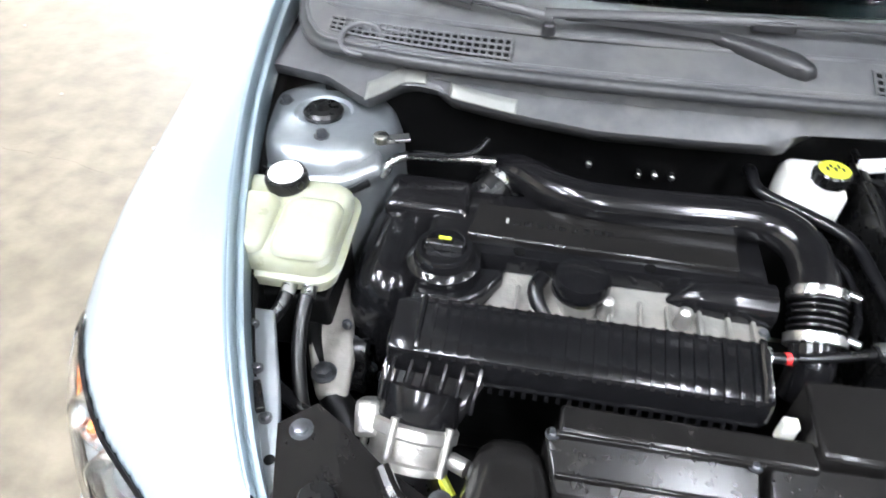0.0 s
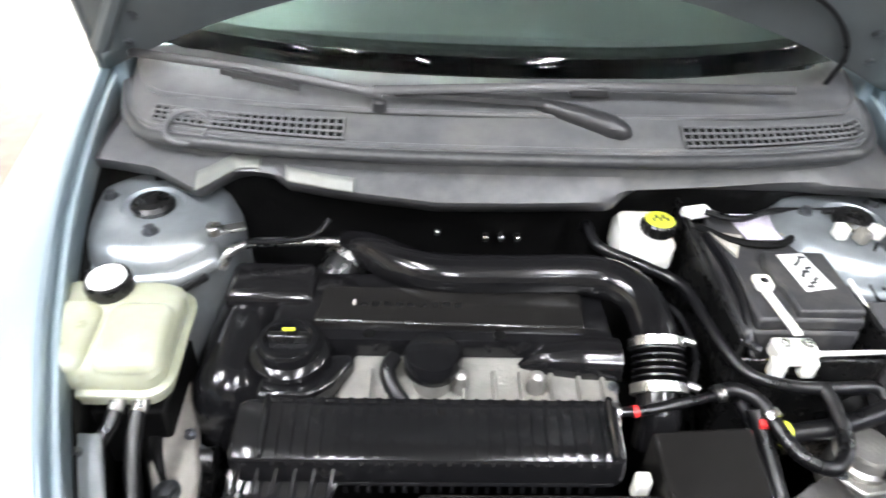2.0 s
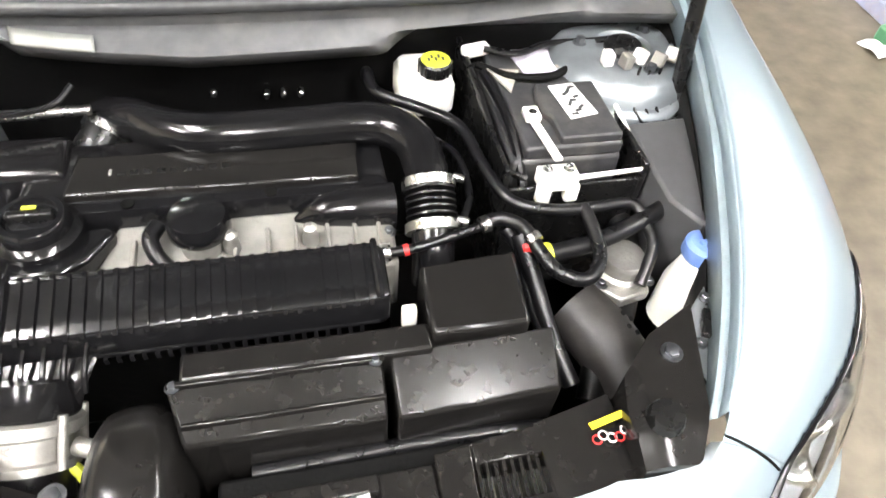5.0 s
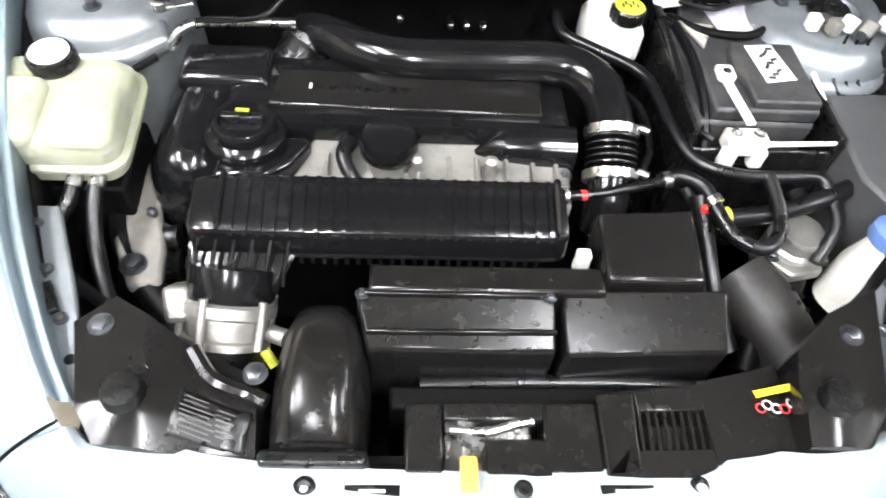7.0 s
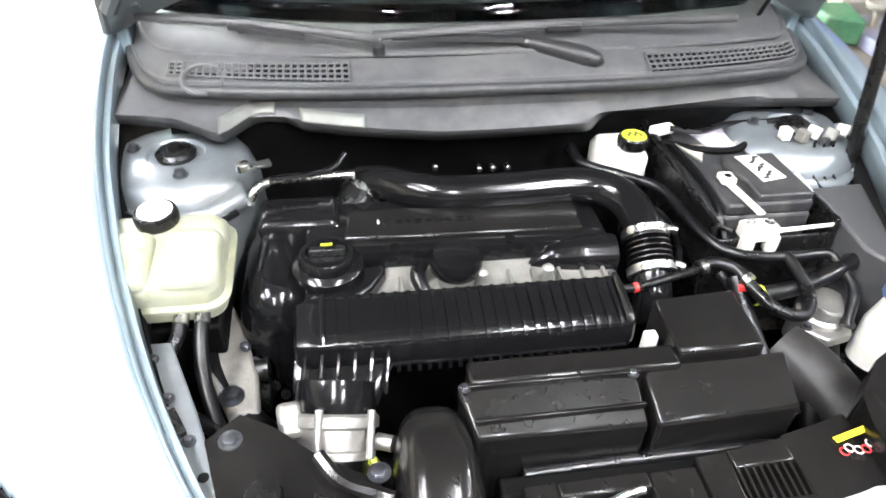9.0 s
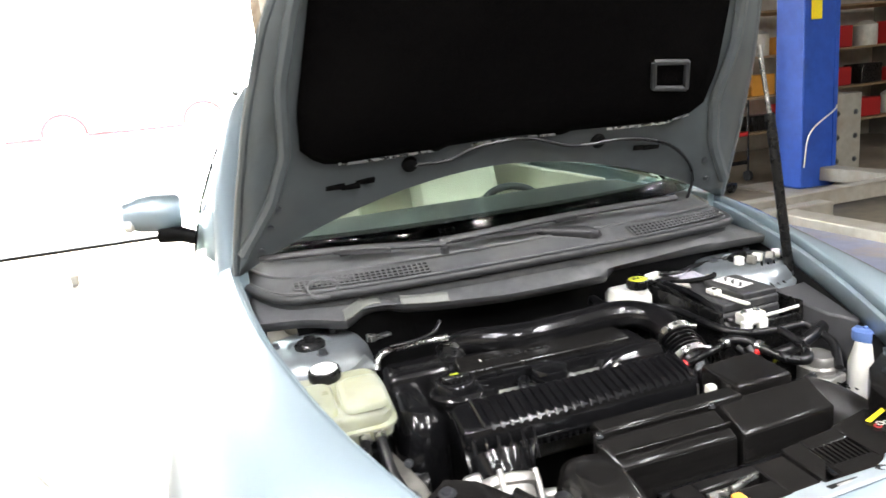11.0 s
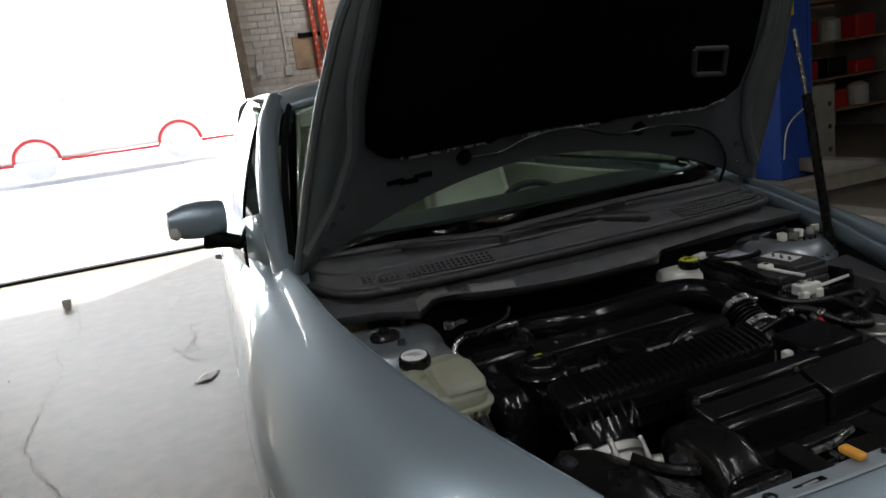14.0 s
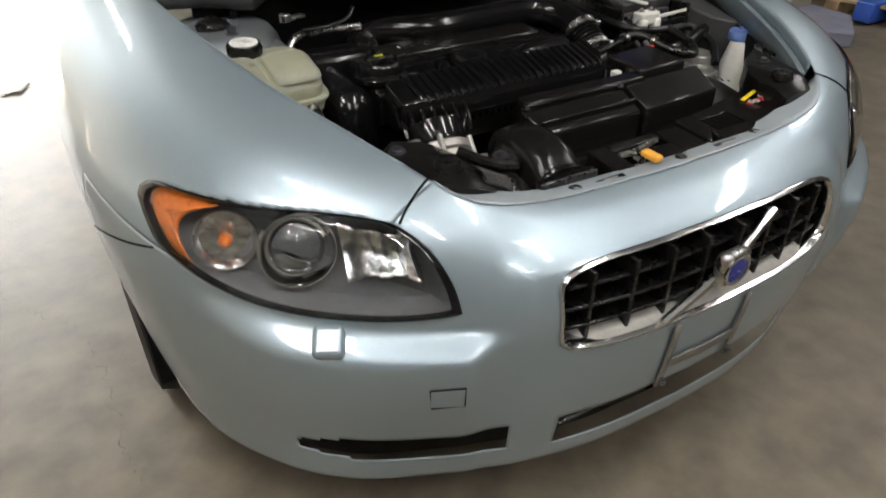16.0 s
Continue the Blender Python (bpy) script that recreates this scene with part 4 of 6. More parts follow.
part("boot_lid", M().grid(np.array([[(x * .74, 3.12 + .63 * k, 1.0 + .02 * (1 - x * x) - .04 * k) for x in np.linspace(-1, 1, 12)] for k in np.linspace(0, 1, 6)])), PAINT, car, solid=.01)
part("tail_panel", M().span((-.76, 3.74, .22), (.76, 3.76, .97)), PAINT, car, bevel=.006)
part("underbody", M().span((-.80, .3, .17), (.80, 3.7, .22)), MATTE, car)

# windscreen and cabin
ws = np.zeros((16, 25, 3))
for i, k in enumerate(np.linspace(0, 1, 16)):
    for j, a in enumerate(np.linspace(-1, 1, 25)):
        lo = np.array([.735 * a, .20 + .19 * abs(a) ** 2.4, 1.000 + .012 * (1 - a * a)])
        hi = np.array([.575 * a, 1.10 + .09 * a * a, 1.468 - .03 * a * a])
        ws[i, j] = lo + (hi - lo) * k + np.array([0, -.03, .03]) * math.sin(math.pi * k)
wsg = part("windscreen", M().grid(ws), GLASS, car, "tinted windscreen", solid=.004)
wsg.visible_shadow = False
part("windscreen_band", M().grid((ws[:4] * .35 + ws[:1] * .65) + np.array([0, .006, -.006])), MATTE, wsg, "black ceramic band", solid=.001)
for j, pts in enumerate(([(.600, .395, 1.030), (.622, .385, 1.022), (.628, .375, 1.010), (.606, .37, 1.012)], [(.642, .395, 1.025), (.660, .380, 1.010)])):
    part("paint_pen_mark", M().tube([(x, y + .03, z + .022) for x, y, z in pts], .003, 6, smooth=False), WHITELBL, wsg, "white paint pen mark")
part("dashboard", M().extrude([(.40, .80), (.42, .99), (.70, 1.005), (.92, .98), (.98, .90), (.95, .70)], -.68, .68), DASHM, car, "black dashboard", bevel=.03)
part("rear_bulkhead", M().span((-.66, 2.35, .3), (.66, 2.40, 1.25)).span((-.70, .95, .28), (.70, 2.35, .30)), SEATM, car, "beige cabin lining", bevel=.02)
for sx in (-1, 1):
    part("door_lining", M().span((sx * .74, .98, .35), (sx * .765, 2.35, .97)), SEATM, car, "beige door lining", bevel=.01)
    st = part("seat", M().extrude([(1.25, .45), (1.22, .55), (1.70, .58), (1.80, .55), (1.78, .45)], sx * .38 - .25, sx * .38 + .25), SEATM, car, "beige leather seat", bevel=.04)
    part("backrest", M().extrude([(1.70, .55), (1.92, 1.12), (2.02, 1.12), (1.86, .52)], sx * .38 - .24, sx * .38 + .24), SEATM, st, bevel=.045)
    part("headrest", M().extrude([(1.93, 1.15), (1.94, 1.33), (2.02, 1.34), (2.03, 1.15)], sx * .38 - .13, sx * .38 + .13), SEATM, st, bevel=.035)
part("steering_wheel", M().tube([(.38 + .18 * math.cos(a), 1.08 + .06 * math.sin(a), .80 + .17 * math.sin(a)) for a in np.linspace(0, 2 * math.pi, 25)], .016, 10), DASHM, car)
part("mirror_mount", M().lathe([(.03, 0), (.028, .012), (.018, .02)], (0, .93, 1.41), (0, -.4, -.9)), MATTE, wsg)

# ---- hood ----
HB, HU, HN = Vector((0, .36, .985)), Vector((0, -.53, .85)).normalized(), Vector((0, -.85, -.53)).normalized()


def hp(x, w_, o=0.0):
    """A point of the open hood: x across, w_ up from the hinge, o metres off its inner face."""
    return np.array(HB + HU * w_ + HN * o) + np.array([x, 0, 0]) + np.array(HN) * (-.005 + .10 * (abs(x) / .72) ** 1.5)


HALF = lambda w_: float(np.interp(w_, [0, .06, .30, .50, .69, .83, 1.0, 1.16], [.752, .745, .703, .66, .605, .54, .44, .33]))
ARCH = lambda x: .05 + .166 * (1 - (min(abs(x), .74) / .74) ** 2.2)
TIP = lambda x: 1.16 - .14 * (abs(x) / .6) ** 2


def hood_sheet(k0, k1, e0, e1, o, n=29, nw=24):
    """Between shares k0..k1 of the length and e0..e1 of the half width."""
    g = np.zeros((nw, n, 3))
    for i, k in enumerate(np.linspace(k0, k1, nw)):
        for j, a in enumerate(np.linspace(e0, e1, n)):
            w_ = k
            for _ in range(3):
                x = a * HALF(w_)
                w_ = ARCH(x) + (TIP(x) - ARCH(x)) * k
            g[i, j] = hp(x, w_, o)
    return g


bonnet = part("hood", M().grid(hood_sheet(0, 1, -1, 1, -.045)), PAINT, car, "open light blue hood", solid=.002)
part("hood_inner_frame", M().grid(np.concatenate([hood_sheet(0, 1, -1, 1, -.043)[:1], hood_sheet(.006, .994, -.985, .985, -.002)], 0)), HOODIN, bonnet, "inner hood frame in shade-darkened grey blue", solid=.002)
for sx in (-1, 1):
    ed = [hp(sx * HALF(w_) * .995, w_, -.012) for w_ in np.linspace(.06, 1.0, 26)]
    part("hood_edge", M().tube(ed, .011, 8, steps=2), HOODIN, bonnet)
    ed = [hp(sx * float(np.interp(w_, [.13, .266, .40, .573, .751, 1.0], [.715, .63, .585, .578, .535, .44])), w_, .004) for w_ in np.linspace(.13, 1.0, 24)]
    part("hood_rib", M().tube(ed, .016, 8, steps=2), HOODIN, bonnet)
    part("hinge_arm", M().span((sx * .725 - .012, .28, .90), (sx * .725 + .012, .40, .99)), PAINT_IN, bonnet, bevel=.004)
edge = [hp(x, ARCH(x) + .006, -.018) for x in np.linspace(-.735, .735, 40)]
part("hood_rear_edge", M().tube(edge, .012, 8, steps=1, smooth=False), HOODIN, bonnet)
# liner, latch, recess and cable under the hood
ln = np.zeros((26, 41, 3))
for i, k in enumerate(np.linspace(0, 1, 26)):
    for j, a in enumerate(np.linspace(0, 1, 41)):
        x = -.55 + 1.10 * a
        lo = .320 + .032 * (abs(a - .5) * 2) ** 2 + .05 * (max(0, abs(a - .5) * 2 - .86) / .14) ** 2 - (.010 if .27 < a < .34 or .60 < a < .66 else 0)
        hi = 1.06 - .12 * (abs(x) / .6) ** 2
        w_ = lo + (hi - lo) * k
        x *= 1 - .16 * max(0, w_ - .5) / .5
        ln[i, j] = hp(x, w_, .006 + .010 * min(1, 10 * min(k, 1 - k, a, 1 - a)) + .004 * math.sin(9 * a) * math.sin(7 * k))
liner = part("liner", M().grid(ln), LINER, bonnet, "black felt sound liner", solid=.004)
for a, b in ((-.46, -.21), (-.10, .14), (.29, .515)):
    ed = [hp(x, .316 + .036 * (abs(x) / .55) ** 2 + .03 * max(0, abs(x) - .45) / .1, .016) for x in np.linspace(a, b, 8)]
    part("liner_clip_strip", M().tube(ed, .0035, 6), BRIGHT, bonnet, "bright liner edge strip")
fr = M()
for a, b in (((.36, .530), (.451, .530)), ((.451, .530), (.472, .453)), ((.472, .453), (.381, .455)), ((.381, .455), (.36, .530))):
    fr.tube([hp(a[0], a[1], .024), hp(b[0], b[1], .024)], .008, 8)
part("liner_recess_frame", fr, SEAL, bonnet, "square frame in the liner")
part("washer_hose", M().tube([hp(-.26, .285, .012), hp(-.16, .28, .015), hp(-.08, .31, .02), hp(.06, .315, .02), hp(.2, .275, .015), hp(.36, .29, .015), hp(.5, .26, .015), hp(.60, .16, .01), hp(.62, .05, .01)], .005, 8), RUBBER, bonnet, "thin black washer hose")
part("washer_jet", M().lathe([(.022, 0), (.02, .012), (.01, .016)], hp(-.27, .285, .0), HN), MATTE, bonnet)
part("washer_jet", M().lathe([(.022, 0), (.02, .012), (.01, .016)], hp(.28, .28, .0), HN), MATTE, bonnet)
for x, w_ in ((-.47, .265), (-.43, .255), (-.39, .262), (.42, .25), (.45, .25)):
    part("slot", M().box(hp(x, w_, .001), (.05, .006, .014), Matrix.Rotation(radians(32), 4, 'X')), MATTE, bonnet)
for x, w_ in ((-.67, .125), (-.64, .19), (.66, .13), (.63, .20), (-.615, .24)):
    part("grommet", M().lathe([(.009, 0), (.008, .004), (.003, .005)], hp(x, w_, .0), HN, 12), BOLT, bonnet)
prop = thing("gas_strut", "black gas strut holding the hood open", "strut", at=(.665, -.11, .82))
part("cylinder", M().cyl((.666, -.105, .82), (.622, -.075, 1.25), .0125), SATIN, prop, bevel=.002)
part("rod", M().cyl((.622, -.075, 1.25), (.610, -.05, 1.42), .006), BRIGHT, prop)
part("ball_joint", M().lathe([(.012, -.01), (.014, 0), (.012, .012)], (.666, -.105, .82)), BOLT, prop)

# ---- cowl, wipers ----
def fx(x):
    return .10 * (abs(x) / .72) ** 2.6 + .22 * (max(0, abs(x) - .60) / .13) ** 2.2


xs = np.linspace(-.735, .735, 61)
rows = [(.235, 1.004), (.16, 1.002), (.10, .985), (.06, .972), (.02, .957), (.012, .950)]
cg = np.array([[(x, y + fx(x) + (.02 if y > .2 else 0), z - .012 * (abs(x) / .7) ** 2 + .004 * math.sin(9 * x) * (y > .05)) for x in xs] for y, z in rows])
cowl = thing("cowl", "dusty grey plastic windscreen cowl panel", "cowl", at=(0, .1, .95))
part("panel", M().grid(cg), COWL, cowl, solid=.004)
WIPER = mat("wiper_black", (.022, .022, .023), .38, 0, .15, 60, bump=.05)
LIP = mat("bare_lip_metal", (.15, .155, .143), .5, .2, .15, 20, stain=(.13, .125, .11), stain_amount=.5)
part("seal", M().tube([(x, .008 + fx(x), .952 - .012 * (abs(x) / .7) ** 2) for x in xs], .0115, 10, steps=1, smooth=False), SEAL, cowl, "black rubber seal")

part("bead", M().tube([(x, .098 + fx(x), .9865 - .012 * (abs(x) / .7) ** 2) for x in xs], .005, 8, steps=1, smooth=False), COWL, cowl, "moulded bead")
part("bead", M().tube([(x, .028 + fx(x), .961 - .012 * (abs(x) / .7) ** 2) for x in xs], .004, 8, steps=1, smooth=False), COWL, cowl, "moulded bead")


def ledge(x):
    """Front edge of the lower cowl ledge, with its arch by the strut tower."""
    y = float(np.interp(x, [-.70, -.60, -.515, -.46, -.40, -.37, -.24, -.125, .05, .17, .20, .24, .30, .50, .72], [.06, .04, -.022, .035, .03, .0, -.02, -.034, -.02, -.01, .03, .065, .06, .05, .02]))
    return y, float(np.interp(x, [-.7, -.5, -.435, -.3, 0, .2, .3, .7], [.905, .90, .912, .90, .888, .885, .89, .90]))


lg = np.zeros((5, 91, 3))
for j, x in enumerate(np.linspace(-.72, .72, 91)):
    y, z = ledge(x)
    b = .022 + fx(x)
    lg[:, j] = [(x, b, .944), (x, b - .002, .915), (x, min(b, y) * .5 + b * .5 - .012, .905 * .5 + z * .5), (x, y, z), (x, y + .006, z - .022)]
part("lower_ledge", M().grid(lg), COWL, cowl, "grey lower cowl ledge", solid=.003)
for x0, x1, dp in ((-.515, -.42, .026), (-.375, -.26, .014)):
    part("ledge_lip", M().grid(np.array([[(x, ledge(x)[0] - .002 + dp * k, ledge(x)[1] + .004 + .016 * k) for x in np.linspace(x0, x1, 24)] for k in (-.15, 0, .5, 1)])), LIP, cowl, "bare pale steel lip", solid=.002)


def cowl_z(x, y):
    u = y - fx(x)
    return float(np.interp(u, [.012, .02, .06, .10, .16, .235], [.95, .957, .972, .985, 1.002, 1.004])) - .012 * (abs(x) / .7) ** 2


for x0, x1, w0, w1 in ((-.610, -.282, .030, .046), (.290, .635, .046, .032)):
    bed, n = M(), 26
    gb = np.array([[(x, yy, cowl_z(x, yy) + .0035) for x in np.linspace(x0, x1, n) for yy in [fx(x) + .052 + k * np.interp(x, [x0, x1], [w0, w1])]] for k in (-.5, .5)])
    gr_ = part("vent_grille", bed.grid(gb), MATTE, cowl, "black mesh vent grille")
    for x in np.linspace(x0, x1, n):
        h_ = np.interp(x, [x0, x1], [w0, w1]) * .5
        y = fx(x) + .052
        part("slat", M().tube([(x, y - h_, cowl_z(x, y - h_) + .006), (x, y + h_, cowl_z(x, y + h_) + .006)], .0022, 6), COWL, gr_)
    for k in (-.5, -.17, .17, .5):
        part("slat", M().tube([(x, fx(x) + .052 + k * np.interp(x, [x0, x1], [w0, w1]), cowl_z(x, fx(x) + .052 + k * .03) + .006) for x in np.linspace(x0, x1, 14)], .0022, 6, steps=1, smooth=False), COWL, gr_)
part("round_vent_rim", M().tube([(-.545 + .036 * math.cos(a), .078 + .032 * math.sin(a), cowl_z(-.545, .078) + .006 + .014 * math.sin(a)) for a in np.linspace(0, 6.283, 25)], .005, 8), COWL, cowl)


def wiper(name, pivot, elbow, tip, blade0, blade1):
    t = thing(name, "black windscreen wiper resting on glass", "wiper", "windscreen wipers", pivot)
    part("pivot_cap", M().lathe([(.012, -.012), (.012, .004), (.008, .008)], pivot), WIPER, t)
    arm_ = spline([elbow, [(a + b) / 2 for a, b in zip(elbow, tip)], tip], 14)
    wide_ = np.linspace(.013, .006, 14)
    part("arm", M().grid(np.array([p + np.array([0, dy * w_, dz]) for dy, dz in ((-1, -.004), (-.8, .004), (-.2, .007), (.5, .006), (1, -.004), (-1, -.004)) for p, w_ in zip(arm_, wide_)]).reshape(6, 14, 3)), WIPER, t)
    bl_ = spline([blade0, [(a + b) / 2 + (.006 if i_ == 2 else 0) for i_, (a, b) in enumerate(zip(blade0, blade1))], blade1], 20)
    part("blade", M().grid(np.array([p + np.array([0, dy, dz]) for dy, dz in ((-.009, -.004), (-.007, .003), (.0, .009), (.006, .003), (.003, -.010), (-.009, -.004)) for p in bl_]).reshape(6, 20, 3)), WIPER, t)
    mid = [(a + b) / 2 for a, b in zip(blade0, blade1)]
    part("blade_bridge", M().box(mid, (.07, .022, .018)), WIPER, t, bevel=.005)


wiper("wiper", (.165, .062, .985), (.05, .115, 1.005), (-.20, .118, 1.012), (-.235, .112, 1.018), (.50, .150, 1.022))
wiper("wiper", (-.225, .10, 1.0), (-.36, .135, 1.012), (-.50, .165, 1.022), (-.68, .235, 1.022), (-.22, .108, 1.012))
tear = [(.040, .122), (.062, .113), (.100, .098), (.135, .084), (.165, .071), (.188, .060), (.198, .055)]
part("arm_cover", M().tube([(x, y, cowl_z(x, y) + .008) for x, y in tear], .02, 16, radii=[.007, .013, .017, .020, .021, .015, .003]), WIPER, cowl, "dark wiper arm cover")

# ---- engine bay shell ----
# floor, firewall and aprons are coloured near-black for the shade down here
bay = part("engine_bay", M().span((-.66, -.70, .30), (.66, .09, .32)), DARK, car, "grimy engine bay with its shade in the colour")
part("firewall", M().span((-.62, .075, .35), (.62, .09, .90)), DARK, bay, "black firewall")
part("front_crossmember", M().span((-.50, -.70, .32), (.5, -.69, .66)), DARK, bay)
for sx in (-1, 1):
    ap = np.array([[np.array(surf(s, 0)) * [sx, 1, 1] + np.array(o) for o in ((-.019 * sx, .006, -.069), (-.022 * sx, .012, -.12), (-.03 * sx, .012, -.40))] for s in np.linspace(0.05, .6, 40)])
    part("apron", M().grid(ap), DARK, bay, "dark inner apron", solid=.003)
    # bright rail flange beside the lamp
    pts = [(.598, -.40), (.585, -.45), (.556, -.51), (.523, -.57), (.478, -.645), (.448, -.695), (.432, -.69), (.462, -.62), (.485, -.575), (.505, -.52), (.53, -.46), (.555, -.40)]
    if sx > 0:
        pts = [(.604, -.445), (.592, -.46)] + pts[2:10] + [(.56, -.47), (.585, -.447)]
    part("rail_flange", M().prism([(sx * x, y) for x, y in pts], lambda x, y: .772 + .12 * (y + .43), .012), STEEL_IN, bay, "bare painted steel rail flange", bevel=.003)
    for x, y in ((.575, -.43 - .04 * (sx > 0)), (.545, -.495), (.51, -.56), (.462, -.65)):
        part("bolt", hexbolt(M(), (sx * x, y, .773 + .12 * (y + .43)), .006), BOLT, bay)
    for x, y in ((.572, -.465), (.540, -.52), (.487, -.61)):
        part("rail_hole", M().lathe([(.007, 0), (.007, .001)], (sx * x, y, .7725 + .12 * (y + .43))), MATTE, bay)
    part("rail_clip", M().box((sx * .530, -.535, .764), (.016, .046, .010), pose(0, 0, 0, 0, 0, -sx * 28)), SATIN, bay, bevel=.002)
    part("brace", M().tube([(sx * .56, -.50, .735), (sx * .50, -.60, .715), (sx * .47, -.645, .70)], .016, 10), BRIGHT, bay, "dull metal brace")
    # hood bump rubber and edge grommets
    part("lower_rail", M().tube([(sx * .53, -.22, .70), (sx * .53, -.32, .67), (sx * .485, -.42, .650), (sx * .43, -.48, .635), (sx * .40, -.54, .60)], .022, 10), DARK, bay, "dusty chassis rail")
part("rail_bracket", M().prism([(-.555, -.25), (-.51, -.22), (-.475, -.30), (-.45, -.39), (-.445, -.45), (-.49, -.455), (-.525, -.38)], lambda x, y: .672 + .15 * (y + .42), .02), RAILM, bay, "dirty grey bracket", bevel=.006)
part("bolt", hexbolt(M(), (-.487, -.421, .673), .013, .012), BOLT, bay)


def strut(sx):
    t = thing("strut_tower", "blue grey painted strut tower with bolts", "strut tower", "strut towers", (sx * .6, 0, .70))
    part("dome", M().lathe([(.150, -.30), (.142, -.06), (.132, -.025), (.118, -.006), (.10, .0), (.052, .003), (.048, -.004), (.026, -.004)], (sx * .6, 0, .852)), STEEL_IN, t)
    part("top_mount", M().lathe([(.034, -.01), (.036, .004), (.030, .010), (.014, .010), (.013, .020), (.006, .022)], (sx * .6, .0, .852), n=24), SATIN, t, "black rubber mount")
    for a in (40, 165, 285):
        part("bolt", hexbolt(M(), (sx * .6 + .078 * math.cos(radians(a)), .078 * math.sin(radians(a)), .852), .009, .012), BOLT, t)
    part("bracket", M().prism([(sx * .48, -.06), (sx * .70, -.02), (sx * .70, -.12), (sx * .62, -.155), (sx * .53, -.14), (sx * .47, -.10)], lambda x, y: .842 + .25 * (y + .02), .03), STEEL_IN, t, bevel=.012, seg=3)
    part("hole", M().lathe([(.009, 0), (.009, .0015)], (sx * .625, -.10, .8235), (0, -.24, 1)), MATTE, t)
    return t


strut(-1)
strut(1)
hz = M().tube([(-.71, -.12, .83), (-.62, -.165, .815), (-.55, -.175, .80), (-.49, -.12, .80)], .007, 8)
plain("harness_cable", hz, RUBBER, "thin black cable below the strut tower", "cable")

# ---- coolant tank ----
ct = thing("coolant_tank", "translucent cream coolant tank with black cap", "tank", at=(-.58, -.28, .66))


def rounded(x0, x1, y0, y1, r, n=5):
    out_ = []
    r = max(.0005, min(r, .47 * (x1 - x0), .47 * (y1 - y0)))
    for cx, cy, a0 in ((x1 - r, y1 - r, 0), (x0 + r, y1 - r, 90), (x0 + r, y0 + r, 180), (x1 - r, y0 + r, 270)):
        out_ += [(cx + r * math.cos(radians(a0 + 90 * k / n)), cy + r * math.sin(radians(a0 + 90 * k / n))) for k in range(n + 1)]
    return out_


def stack(m, poly_at, levels):
    """Rings of one outline, inset and lifted, closed above and below."""
    rings_ = []
    for z, k in levels:
        rings_.append([(x, y, z if not callable(z) else z(x, y)) for x, y in poly_at(k)])
    n = len(rings_[0])
    vs = [p for r in rings_ for p in r]
    fs = [(a * n + i, a * n + (i + 1) % n, (a + 1) * n + (i + 1) % n, (a + 1) * n + i) for a in range(len(rings_) - 1) for i in range(n)]
    fs += [tuple(range(n))[::-1], tuple(range((len(rings_) - 1) * n, len(rings_) * n))]
    return m.add(vs, fs)


slope = lambda h: (lambda x, y: h + .006 + .16 * (y + .20))
part("lower_half", stack(M(), lambda k: rounded(-.682 + k, -.483 - k, -.352 + k, -.185 - k, .03), [(slope(.772), .03), (slope(.775), .014), (slope(.785), .003), (slope(.806), .0)]), TANK, ct)
part("bracket", M().span((-.665, -.34, .62), (-.50, -.20, .742)), MATTE, ct, "black support bracket", bevel=.006)
part("seam", stack(M(), lambda k: rounded(-.688 + k, -.477 - k, -.357 + k, -.180 - k, .034), [(slope(.8065), .002), (slope(.8075), 0), (slope(.8125), 0), (slope(.8135), .002)]), TANK, ct, "moulded seam")
part("upper_half", stack(M(), lambda k: rounded(-.682 + k, -.483 - k, -.352 + k, -.185 - k, .03), [(slope(.8138), .004), (slope(.832), .003), (slope(.844), .010), (slope(.849), .022), (slope(.850), .04)]), TANK, ct)
for x0, x1 in ((-.677, -.585), (-.580, -.488)):
    part("chamber", stack(M(), lambda k: rounded(x0 + k, x1 - k, -.348 + k, -.238 - k, .022), [(slope(.846), .0), (slope(.854), .002), (slope(.859), .007), (slope(.861), .016)]), TANK, ct)
cap = part("cap", M().lathe([(.030, 0), (.033, .004), (.034, .020), (.031, .026)], (-.592, -.208, .846), (0, -.08, 1), 32), SATIN, ct, "black screw cap")
part("cap_label", M().lathe([(.0265, 0), (.0265, .0015)], (-.592, -.2103, .8726), (0, -.08, 1), 28), WHITELBL, cap, "white round cap label")
for k in range(3):
    part("print_bar", M().box((-.592 + .006 * (k - 1), -.2105 - .008 * (k - 1), .8752), (.028 - .006 * k, .003, .0008)), GREYLBL, cap)
for x, pts in ((-.548, [(-.548, -.355, .780), (-.553, -.385, .765), (-.570, -.425, .745), (-.553, -.465, .715), (-.489, -.505, .70), (-.416, -.545, .69), (-.351, -.59, .68), (-.31, -.63, .66)]), (-.518, [(-.518, -.355, .780), (-.519, -.385, .765), (-.515, -.43, .735), (-.497, -.485, .705), (-.478, -.52, .69)])):
    part("hose_spigot", M().cyl((x, -.335, .785), (x, -.368, .775), .011), BRIGHT, ct, "hose clamp")
    part("hose", M().tube(pts, .0105, 12), RUBBER, ct, "black rubber hose")

